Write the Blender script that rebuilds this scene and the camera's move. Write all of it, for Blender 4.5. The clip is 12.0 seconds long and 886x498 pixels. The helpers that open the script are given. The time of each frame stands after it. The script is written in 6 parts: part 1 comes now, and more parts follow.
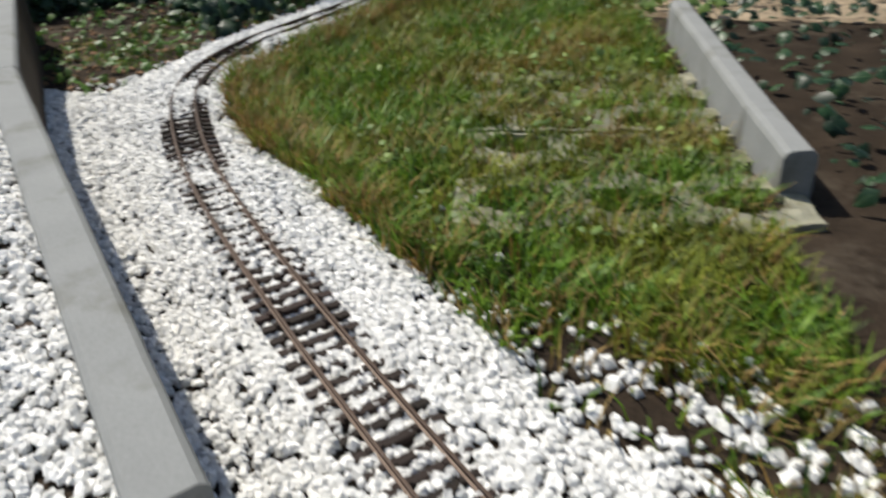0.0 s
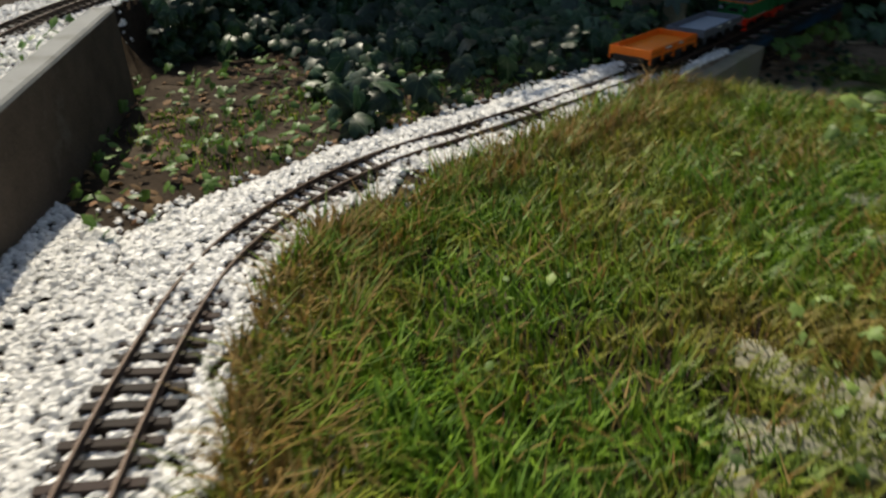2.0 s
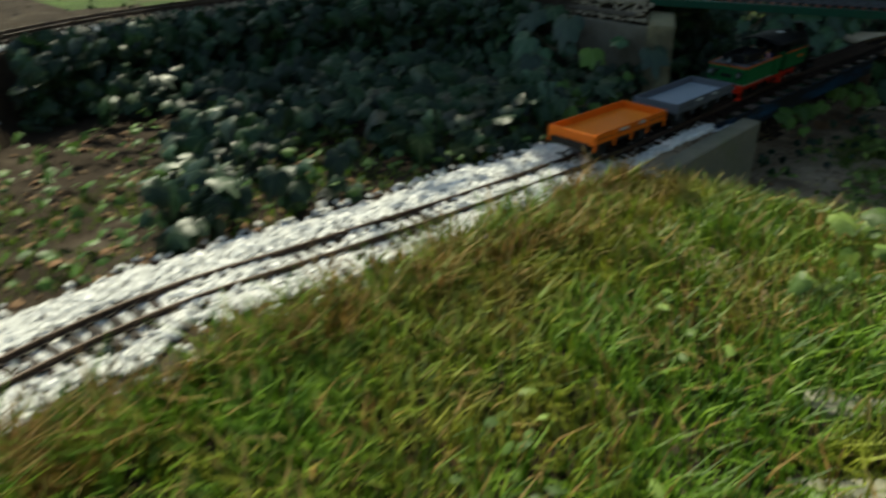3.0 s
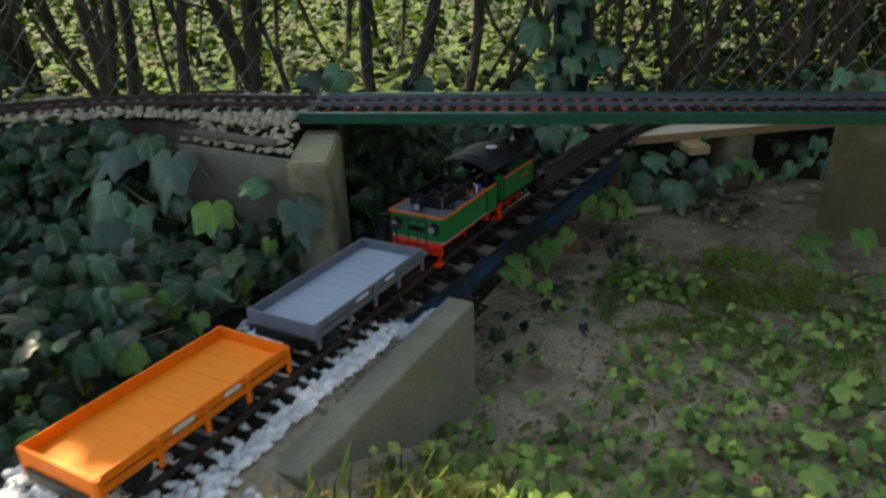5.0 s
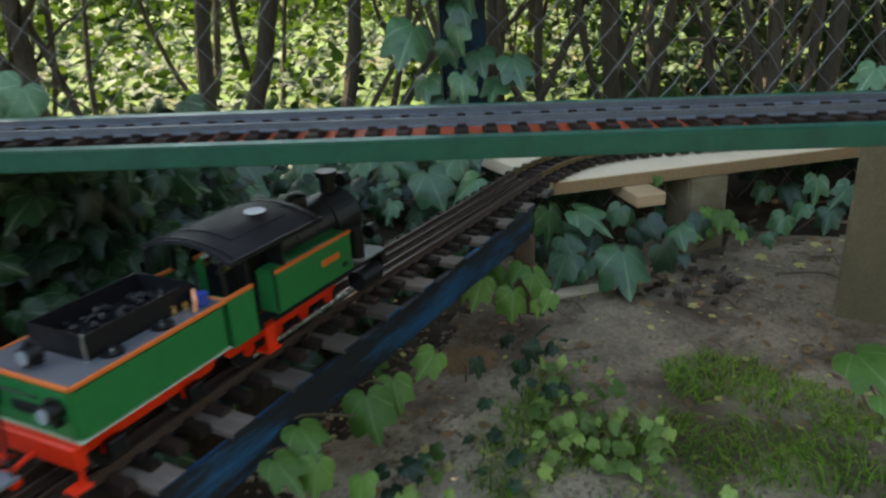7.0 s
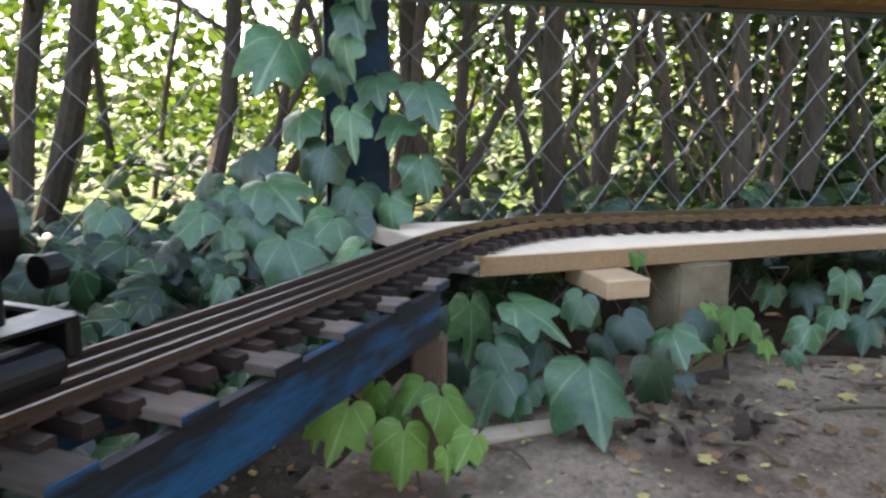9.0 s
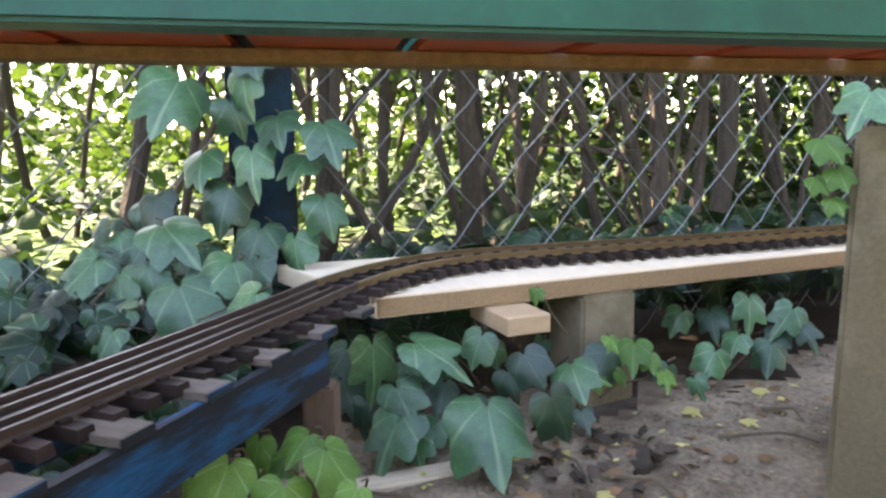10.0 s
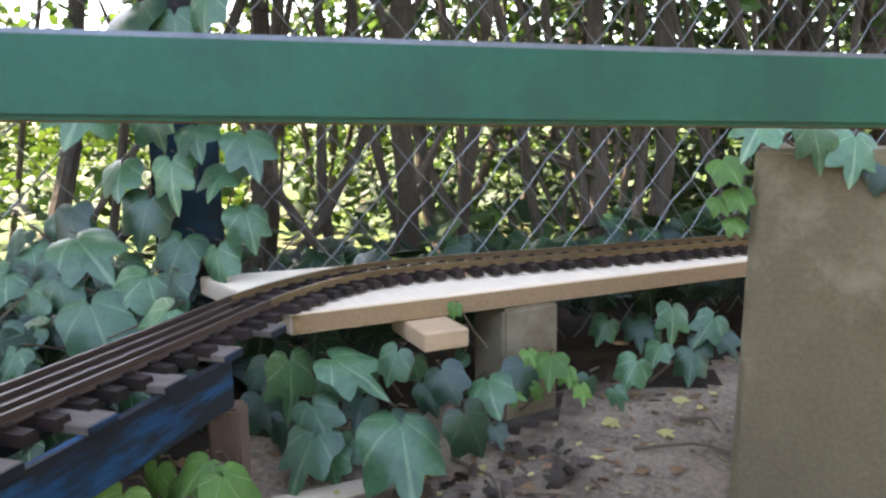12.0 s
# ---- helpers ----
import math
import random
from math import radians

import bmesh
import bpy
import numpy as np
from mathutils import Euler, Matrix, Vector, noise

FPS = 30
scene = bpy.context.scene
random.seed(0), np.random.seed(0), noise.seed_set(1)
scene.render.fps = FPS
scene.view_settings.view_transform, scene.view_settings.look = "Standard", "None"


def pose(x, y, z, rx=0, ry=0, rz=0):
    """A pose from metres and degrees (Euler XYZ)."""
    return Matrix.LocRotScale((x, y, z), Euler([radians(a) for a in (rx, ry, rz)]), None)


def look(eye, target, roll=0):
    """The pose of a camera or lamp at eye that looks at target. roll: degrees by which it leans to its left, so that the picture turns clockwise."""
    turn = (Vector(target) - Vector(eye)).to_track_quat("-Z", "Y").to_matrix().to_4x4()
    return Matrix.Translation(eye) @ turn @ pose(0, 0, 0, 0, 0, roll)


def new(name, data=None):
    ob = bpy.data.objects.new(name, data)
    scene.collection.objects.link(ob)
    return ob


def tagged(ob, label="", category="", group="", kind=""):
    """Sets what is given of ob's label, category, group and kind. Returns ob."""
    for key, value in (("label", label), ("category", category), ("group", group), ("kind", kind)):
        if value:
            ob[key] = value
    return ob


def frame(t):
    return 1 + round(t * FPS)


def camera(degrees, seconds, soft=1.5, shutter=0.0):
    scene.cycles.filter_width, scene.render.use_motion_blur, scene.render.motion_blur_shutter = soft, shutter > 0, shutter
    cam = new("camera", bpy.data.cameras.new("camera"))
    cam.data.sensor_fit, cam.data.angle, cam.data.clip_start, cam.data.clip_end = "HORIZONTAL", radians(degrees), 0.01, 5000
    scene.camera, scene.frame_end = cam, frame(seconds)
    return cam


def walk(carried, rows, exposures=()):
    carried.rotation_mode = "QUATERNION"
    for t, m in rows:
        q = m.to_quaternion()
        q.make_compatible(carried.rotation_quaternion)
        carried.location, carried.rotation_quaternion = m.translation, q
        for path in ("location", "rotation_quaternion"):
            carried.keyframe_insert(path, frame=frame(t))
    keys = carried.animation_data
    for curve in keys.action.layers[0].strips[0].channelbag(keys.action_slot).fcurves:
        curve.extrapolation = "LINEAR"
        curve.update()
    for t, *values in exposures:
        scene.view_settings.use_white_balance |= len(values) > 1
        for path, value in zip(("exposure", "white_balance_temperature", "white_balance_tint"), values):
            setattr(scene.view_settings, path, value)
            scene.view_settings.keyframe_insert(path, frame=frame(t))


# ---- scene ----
cam = camera(61.5, 12.0, soft=2.5, shutter=0.4)
PATH = [
    (0, (1.005, -2.902, 0.627), (0.339, -1.349, -0.444), -3.9),
    (0.5, (0.932, -2.773, 0.64), (0.025, -1.337, -0.417), -4.9),
    (1, (0.819, -2.6, 0.636), (-0.199, -1.21, -0.38), -3.3),
    (1.5, (0.716, -2.372, 0.651), (-0.343, -1.017, -0.37), -2.4),
    (2, (0.658, -2.115, 0.573), (-0.472, -0.806, -0.431), -1.6),
    (2.5, (0.64, -1.846, 0.539), (-0.699, -0.741, -0.454), 1.0),
    (3, (0.621, -1.628, 0.562), (-0.618, -0.378, -0.387), -1.4),
    (3.5, (0.574, -1.384, 0.532), (-0.452, 0.07, -0.381), -2.1),
    (3.7, (0.563, -1.291, 0.531), (-0.408, 0.195, -0.391), -3.6),
    (5.3, (0.408, -0.742, 0.522), (-0.452, 0.858, -0.314), -1.9),
    (5.5, (0.417, -0.69, 0.522), (-0.439, 0.903, -0.333), -1.7),
    (6, (0.42, -0.551, 0.483), (-0.436, 1.035, -0.385), -0.4),
    (6.5, (0.371, -0.393, 0.419), (-0.457, 1.253, -0.36), -0.8),
    (7, (0.323, -0.206, 0.339), (-0.467, 1.484, -0.381), -3.2),
    (9, (0.21, 0.184, 0.151), (-0.423, 2.045, -0.22), 0.4),
    (9.5, (0.229, 0.203, 0.156), (-0.313, 2.098, -0.183), -0.3),
    (10, (0.26, 0.211, 0.167), (-0.255, 2.119, -0.144), -0.9),
    (10.5, (0.278, 0.221, 0.169), (-0.23, 2.13, -0.145), -1.0),
    (11, (0.292, 0.226, 0.171), (-0.18, 2.142, -0.155), -0.6),
    (11.5, (0.302, 0.227, 0.176), (-0.141, 2.148, -0.16), 0.1),
    (12, (0.305, 0.229, 0.188), (-0.116, 2.156, -0.143), -0.6),
]
EXPOSURES = [(0.0, 0.18, 6600, 8), (1.5, 0.12, 7000, 8), (2.5, 0.15, 7600, 2), (3.0, 0.3, 7500, -6), (3.7, 0.5, 7500, -6), (5.3, 2.1, 8700, 4), (7.0, 2.8, 8500, 4),
             (8.8, 3.72, 7900, 18), (10.0, 4.12, 7800, 20), (12.0, 4.0, 7700, 20)]
walk(cam, [(t, look(eye, target, roll)) for t, eye, target, roll in PATH], EXPOSURES)

# ---- world, sun ----
SUN_DIR = Vector((-0.85, 0.35, 1.15)).normalized()      # towards the sun
world = bpy.data.worlds.new("world")
scene.world = world
world.use_nodes = True
wn = world.node_tree.nodes
sky = wn.new("ShaderNodeTexSky")
sky.sky_type = "NISHITA"
sky.sun_disc = False
sky.sun_elevation = math.asin(SUN_DIR.z)
sky.sun_rotation = math.atan2(SUN_DIR.x, SUN_DIR.y)
wn["Background"].inputs["Strength"].default_value = 0.12
world.node_tree.links.new(sky.outputs["Color"], wn["Background"].inputs["Color"])
sun = new("sun", bpy.data.lights.new("sun", "SUN"))
sun.data.energy, sun.data.angle, sun.data.color = 4.5, radians(0.53), (1.0, 0.95, 0.86)
sun.matrix_world = look(SUN_DIR * 20, (0, 0, 0))


# ---- materials ----
def mat(name, base, rough=0.6, metal=0.0, var=0.25, scale=30.0, bump=0.25, fine=None, tint=None, tint_at=0.62, spread=0.0,
        island=0.0, thin=0.0, grain=None, coords="Object", dist=0.002, spec=0.28, vein=0.0):
    """A surface with mottling at two scales, fine relief, and variation from piece to piece."""
    m = bpy.data.materials.new(name)
    m.use_nodes = True
    nt, N, L = m.node_tree, m.node_tree.nodes, m.node_tree.links
    b = N["Principled BSDF"]
    b.inputs["Metallic"].default_value = metal
    b.inputs["Specular IOR Level"].default_value = spec
    co = N.new("ShaderNodeTexCoord")
    src = co.outputs[coords]
    if grain:
        mp = N.new("ShaderNodeMapping")
        mp.inputs["Scale"].default_value = grain
        L.new(src, mp.inputs["Vector"])
        src = mp.outputs["Vector"]

    def noise_at(sc, detail=6.0, rough_n=0.6):
        n = N.new("ShaderNodeTexNoise")
        n.inputs["Scale"].default_value, n.inputs["Detail"].default_value, n.inputs["Roughness"].default_value = sc, detail, rough_n
        L.new(src, n.inputs["Vector"])
        return n.outputs["Fac"]

    big, small = noise_at(scale), noise_at(fine or scale * 7)
    ramp = N.new("ShaderNodeValToRGB")
    lo, hi = [max(0.0, c * (1 - var)) for c in base], [min(1.0, c * (1 + var)) for c in base]
    ramp.color_ramp.elements[0].position, ramp.color_ramp.elements[1].position = 0.32, 0.68
    ramp.color_ramp.elements[0].color, ramp.color_ramp.elements[1].color = (*lo, 1), (*hi, 1)
    mixf = N.new("ShaderNodeMath")
    mixf.operation = "MULTIPLY_ADD"
    mixf.inputs[1].default_value = 0.5
    half = N.new("ShaderNodeMath")
    half.operation = "MULTIPLY"
    half.inputs[1].default_value = 0.5
    L.new(small, half.inputs[0])
    L.new(big, mixf.inputs[0])
    L.new(half.outputs[0], mixf.inputs[2])
    L.new(mixf.outputs[0], ramp.inputs["Fac"])
    col = ramp.outputs["Color"]
    if tint:
        r2 = N.new("ShaderNodeValToRGB")
        r2.color_ramp.elements[0].position, r2.color_ramp.elements[1].position = tint_at - 0.06, tint_at + 0.06
        L.new(noise_at(scale * 0.45, 8.0, 0.65), r2.inputs["Fac"])
        mx = N.new("ShaderNodeMix")
        mx.data_type = "RGBA"
        L.new(r2.outputs["Color"], mx.inputs["Factor"])
        L.new(col, mx.inputs["A"])
        mx.inputs["B"].default_value = (*tint, 1)
        col = mx.outputs["Result"]
    if vein:
        sep = N.new("ShaderNodeSeparateXYZ")
        L.new(co.outputs["UV"], sep.inputs[0])
        u = N.new("ShaderNodeMath"); u.operation = "SUBTRACT"; u.inputs[1].default_value = 0.5
        L.new(sep.outputs["X"], u.inputs[0])
        v = N.new("ShaderNodeMath"); v.operation = "SUBTRACT"; v.inputs[1].default_value = 0.15
        L.new(sep.outputs["Y"], v.inputs[0])
        at = N.new("ShaderNodeMath"); at.operation = "ARCTAN2"
        L.new(u.outputs[0], at.inputs[0]); L.new(v.outputs[0], at.inputs[1])
        ml = N.new("ShaderNodeMath"); ml.operation = "MULTIPLY"; ml.inputs[1].default_value = 2 * math.pi / 0.86
        L.new(at.outputs[0], ml.inputs[0])
        cs = N.new("ShaderNodeMath"); cs.operation = "COSINE"
        L.new(ml.outputs[0], cs.inputs[0])
        r3 = N.new("ShaderNodeValToRGB")
        r3.color_ramp.elements[0].position, r3.color_ramp.elements[1].position = 0.93, 1.0
        L.new(cs.outputs[0], r3.inputs["Fac"])
        vf = N.new("ShaderNodeMath"); vf.operation = "MULTIPLY"; vf.inputs[1].default_value = vein
        L.new(r3.outputs["Color"], vf.inputs[0])
        mx = N.new("ShaderNodeMix"); mx.data_type = "RGBA"
        L.new(vf.outputs[0], mx.inputs["Factor"]); L.new(col, mx.inputs["A"])
        mx.inputs["B"].default_value = (0.32, 0.42, 0.22, 1)
        col = mx.outputs["Result"]
    for amount, kind in ((spread, "obj"), (island, "isl")):
        if amount:
            hsv = N.new("ShaderNodeHueSaturation")
            rnd = N.new("ShaderNodeObjectInfo" if kind == "obj" else "ShaderNodeNewGeometry").outputs["Random" if kind == "obj" else "Random Per Island"]
            mr = N.new("ShaderNodeMapRange")
            mr.inputs["To Min"].default_value, mr.inputs["To Max"].default_value = 1 - amount, 1 + amount
            L.new(rnd, mr.inputs["Value"])
            L.new(mr.outputs["Result"], hsv.inputs["Value"])
            hr = N.new("ShaderNodeMapRange")
            hr.inputs["To Min"].default_value, hr.inputs["To Max"].default_value = 0.5 + 0.03 * amount, 0.5 - 0.03 * amount
            L.new(rnd, hr.inputs["Value"])
            L.new(hr.outputs["Result"], hsv.inputs["Hue"])
            L.new(col, hsv.inputs["Color"])
            col = hsv.outputs["Color"]
    L.new(col, b.inputs["Base Color"])
    rr = N.new("ShaderNodeMapRange")
    rr.inputs["To Min"].default_value, rr.inputs["To Max"].default_value = max(0.05, rough - 0.13), min(1.0, rough + 0.13)
    L.new(small, rr.inputs["Value"])
    L.new(rr.outputs["Result"], b.inputs["Roughness"])
    if bump:
        bp = N.new("ShaderNodeBump")
        bp.inputs["Strength"].default_value, bp.inputs["Distance"].default_value = bump, dist
        L.new(mixf.outputs[0], bp.inputs["Height"])
        L.new(bp.outputs["Normal"], b.inputs["Normal"])
    if thin:
        tr = N.new("ShaderNodeBsdfTranslucent")
        L.new(col, tr.inputs["Color"])
        ms = N.new("ShaderNodeMixShader")
        ms.inputs["Fac"].default_value = thin
        L.new(b.outputs["BSDF"], ms.inputs[1])
        L.new(tr.outputs["BSDF"], ms.inputs[2])
        L.new(ms.outputs["Shader"], N["Material Output"].inputs["Surface"])
    return m


M_SOIL = mat("soil", (0.35, 0.275, 0.19), 0.95, var=0.55, scale=11, fine=150, bump=1.0, dist=0.008, tint=(0.165, 0.120, 0.080), tint_at=0.56, spec=0.15)
# soil darkened to carry the far hollow's shade; the crumbs reuse it
M_SHADESOIL = mat("shade_toned_soil", (0.235, 0.18, 0.125), 0.95, var=0.6, scale=11, fine=150, bump=1.0, dist=0.008, tint=(0.105, 0.074, 0.050), tint_at=0.55, spec=0.15)
# dark bare soil, blackened further to stand for shade under the ivy
M_DARKSOIL = mat("dark_soil_and_ivy_shade", (0.036, 0.026, 0.018), 0.95, var=0.6, scale=11, fine=170, bump=1.0, dist=0.008, tint=(0.085, 0.068, 0.05), tint_at=0.6, spec=0.1)
M_MEADOW = mat("rough_grass", (0.05, 0.085, 0.018), 0.9, var=0.5, scale=6, fine=70, bump=0.9, dist=0.01, tint=(0.07, 0.06, 0.03), tint_at=0.55, spec=0.15)
M_GRAVEL = mat("white_gravel", (0.74, 0.73, 0.70), 0.7, var=0.12, scale=60, island=0.25, bump=0.4)
M_GRAVEL_OLD = mat("dusty_gravel", (0.34, 0.285, 0.20), 0.85, var=0.2, scale=60, island=0.3, bump=0.4)
M_CONCRETE = mat("concrete", (0.25, 0.255, 0.25), 0.9, var=0.14, scale=14, fine=260, bump=0.35, tint=(0.17, 0.168, 0.15), tint_at=0.58, spec=0.2)
# kerb face turned from the sun: shade and earthy brown in one colour
M_KERBSHADE = mat("shaded_earthy_concrete", (0.085, 0.068, 0.055), 0.95, var=0.4, scale=14, fine=200, bump=0.5, tint=(0.14, 0.13, 0.115), tint_at=0.62, spec=0.15)
M_OLDPLANK = mat("old_plank", (0.42, 0.34, 0.24), 0.85, var=0.25, scale=16, bump=0.4, grain=(12, 1, 8), spec=0.2)
M_BLOCK = mat("mossy_concrete", (0.29, 0.265, 0.16), 0.92, var=0.3, scale=16, fine=240, bump=0.5, tint=(0.15, 0.135, 0.085), tint_at=0.54, spec=0.15)
M_WALL = mat("weathered_concrete", (0.205, 0.185, 0.145), 0.92, var=0.32, scale=12, fine=180, bump=0.6, tint=(0.115, 0.10, 0.07), tint_at=0.55, spec=0.15)
M_OLDKERB = mat("mossy_kerb", (0.235, 0.22, 0.165), 0.92, var=0.3, scale=14, fine=200, bump=0.5, tint=(0.20, 0.205, 0.12), tint_at=0.57, spec=0.15)
M_PILLAR = mat("pillar_concrete", (0.136, 0.105, 0.06), 0.92, var=0.28, scale=10, fine=220, bump=0.3, tint=(0.24, 0.195, 0.125), tint_at=0.58, spec=0.15)
M_RAIL = mat("oxidised_brass_rail", (0.22, 0.155, 0.085), 0.42, 0.85, var=0.25, scale=50, bump=0.1)
M_RAILDARK = mat("dark_rail", (0.075, 0.050, 0.038), 0.5, 0.35, var=0.25, scale=50, bump=0.1)
M_RAILGREY = mat("grey_rail", (0.15, 0.165, 0.19), 0.45, 0.6, var=0.25, scale=50, bump=0.1)
M_SLEEPER = mat("brown_plastic_sleeper", (0.022, 0.014, 0.011), 0.65, var=0.35, scale=70, bump=0.3, spread=0.45, spec=0.18)
M_BLUE = mat("blue_painted_timber", (0.007, 0.062, 0.135), 0.55, var=0.6, scale=12, bump=0.3, grain=(12, 1, 6), tint=(0.012, 0.014, 0.018), tint_at=0.49, spec=0.25)
M_GREEN = mat("green_painted_timber", (0.006, 0.070, 0.045), 0.40, var=0.16, scale=7, bump=0.15, grain=(1, 10, 10), dist=0.001, tint=(0.007, 0.055, 0.038), tint_at=0.56, spec=0.24)
M_RED = mat("red_painted_timber", (0.45, 0.07, 0.025), 0.5, var=0.3, scale=20, bump=0.2)
M_TIMBER = mat("weathered_timber", (0.15, 0.125, 0.10), 0.85, var=0.35, scale=16, bump=0.4, grain=(8, 1, 8), spec=0.2)
M_PLANK = mat("grey_brown_plank", (0.115, 0.092, 0.074), 0.8, var=0.35, scale=16, bump=0.4, grain=(1, 8, 8), spread=0.3, spec=0.2)
M_TIMBERX = mat("brown_timber_beam", (0.23, 0.135, 0.075), 0.8, var=0.35, scale=16, bump=0.4, grain=(1, 9, 9), spec=0.2)
M_PINE = mat("fresh_pine_board", (0.68, 0.545, 0.385), 0.65, var=0.12, scale=14, bump=0.25, grain=(1, 14, 14), spec=0.3)
M_OFFCUT = mat("sawn_offcut", (0.44, 0.29, 0.165), 0.7, var=0.2, scale=16, bump=0.3, grain=(1, 14, 14), spec=0.25)
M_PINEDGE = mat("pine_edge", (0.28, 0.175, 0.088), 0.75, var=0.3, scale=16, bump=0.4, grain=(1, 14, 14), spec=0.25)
M_POST = mat("post_timber", (0.13, 0.082, 0.055), 0.85, var=0.35, scale=16, bump=0.5, grain=(9, 9, 1), spec=0.2)
M_GRASS = mat("grass_blade", (0.115, 0.225, 0.020), 0.50, var=0.40, scale=4, bump=0, island=0.65, thin=0.3, tint=(0.155, 0.195, 0.028), tint_at=0.55, spec=0.3)
M_LAWNSTONE = mat("pale_stone", (0.27, 0.26, 0.195), 0.9, var=0.35, scale=30, fine=300, bump=0.5, tint=(0.17, 0.165, 0.105), tint_at=0.54, spec=0.15)
M_OLIVE = mat("olive_grass", (0.185, 0.225, 0.026), 0.55, var=0.40, scale=4, bump=0, island=0.6, thin=0.3, tint=(0.20, 0.17, 0.035), tint_at=0.55, spec=0.25)
M_RUSTGRASS = mat("rust_grass", (0.26, 0.165, 0.048), 0.7, var=0.35, scale=8, bump=0, island=0.5, thin=0.3)
M_STRAW = mat("dry_grass", (0.32, 0.225, 0.080), 0.7, var=0.3, scale=8, bump=0, island=0.4, thin=0.3)
M_IVY = mat("ivy_leaf", (0.036, 0.094, 0.040), 0.33, var=0.45, scale=2.6, fine=30, bump=0.5, spread=0.6, thin=0.10, vein=0.20, tint=(0.019, 0.053, 0.027), tint_at=0.52, spec=0.5)
M_IVYB = mat("young_ivy_leaf", (0.088, 0.180, 0.032), 0.45, var=0.35, scale=2.6, fine=40, bump=0.3, spread=0.4, island=0.3, thin=0.25, vein=0.3)
M_WEED = mat("pale_weed_leaf", (0.165, 0.255, 0.060), 0.5, var=0.35, scale=20, bump=0.25, island=0.65, thin=0.25, vein=0.25)
# darker copy of the ivy; shade between the leaves is in its colour
M_IVYSHADE = mat("shade_toned_ivy", (0.012, 0.038, 0.014), 0.42, var=0.3, scale=20, bump=0.25, island=0.6, thin=0.12, vein=0.22, spec=0.35)
M_YELLOW = mat("yellowed_leaf", (0.42, 0.36, 0.13), 0.6, var=0.25, scale=50, bump=0.3, island=0.3, thin=0.2)
M_BROWN = mat("dead_leaf", (0.20, 0.115, 0.055), 0.75, var=0.35, scale=50, bump=0.4, island=0.35, thin=0.15)
M_DARKLEAF = mat("rotting_leaf", (0.055, 0.038, 0.026), 0.8, var=0.4, scale=50, bump=0.4, island=0.4)
M_STEM = mat("stem", (0.10, 0.075, 0.045), 0.8, var=0.3, scale=60, bump=0.4)
M_BARK = mat("bark", (0.074, 0.058, 0.042), 0.92, var=0.45, scale=12, fine=90, bump=0.9, dist=0.01, grain=(2, 2, 0.6), spread=0.3, spec=0.15)
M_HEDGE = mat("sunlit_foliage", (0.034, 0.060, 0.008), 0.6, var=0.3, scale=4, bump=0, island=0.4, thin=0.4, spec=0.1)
# darkened foliage: the gloom behind the fence is put into this colour
M_SHADELEAF = mat("undergrowth", (0.020, 0.044, 0.010), 0.7, var=0.35, scale=4, bump=0, island=0.55, thin=0.2)
M_CROWN = mat("crown_foliage", (0.048, 0.096, 0.018), 0.55, var=0.3, scale=4, bump=0, island=0.5, thin=0.3)
# for the unseen walls that hold back light from the horizon
M_BLOCKER = mat("dark_light_blocker", (0.07, 0.065, 0.05), 0.9, var=0.3, scale=3, fine=60, bump=0.4)
M_FENCE = mat("galvanised_wire", (0.19, 0.185, 0.17), 0.5, 0.6, var=0.2, scale=60, bump=0.1)
M_BLUEPOST = mat("blue_painted_post", (0.007, 0.026, 0.040), 0.75, var=0.5, scale=16, bump=0.4, tint=(0.012, 0.011, 0.009), tint_at=0.50, spec=0.2)


# ---- mesh helpers ----
def part(name, bm, material, parent, label=""):
    me = bpy.data.meshes.new(name)
    bm.to_mesh(me)
    bm.free()
    me.materials.append(material)
    ob = new(name, me)
    ob.parent = parent
    return tagged(ob, label)


def thing(name, label, category, group="", m=None):
    ob = new(name)
    ob.empty_display_size = 0.05
    if m is not None:
        ob.matrix_world = m
    return tagged(ob, label, category, group)


def solid(name, bm, material, label, category, group="", kind="", m=None):
    ob = part(name, bm, material, None)
    if m is not None:
        ob.matrix_world = m
    return tagged(ob, label, category, group, kind)


def box(x0, y0, z0, x1, y1, z1, bevel=0.0, bm=None, seg=1, m=None):
    """A box between two corners, its edges rounded."""
    out = bm or bmesh.new()
    own = bmesh.new()
    bmesh.ops.create_cube(own, size=1.0)
    bmesh.ops.transform(own, verts=own.verts, matrix=Matrix.Translation(((x0 + x1) / 2, (y0 + y1) / 2, (z0 + z1) / 2)) @ Matrix.Diagonal((x1 - x0, y1 - y0, z1 - z0, 1)))
    if bevel:
        bmesh.ops.bevel(own, geom=own.edges[:], offset=bevel, segments=seg, affect="EDGES")
    if m is not None:
        bmesh.ops.transform(own, verts=own.verts, matrix=m)
    tmp = bpy.data.meshes.new("tmp")
    own.to_mesh(tmp)
    own.free()
    out.from_mesh(tmp)
    bpy.data.meshes.remove(tmp)
    return out


def rod(a, b, r, bm=None, n=8, r2=None):
    """A round bar from a to b."""
    out = bm or bmesh.new()
    a, b = Vector(a), Vector(b)
    q = (b - a).to_track_quat("Z", "Y").to_matrix().to_4x4()
    bmesh.ops.create_cone(out, cap_ends=True, segments=n, radius1=r, radius2=r if r2 is None else r2, depth=(b - a).length,
                          matrix=Matrix.Translation((a + b) / 2) @ q)
    return out


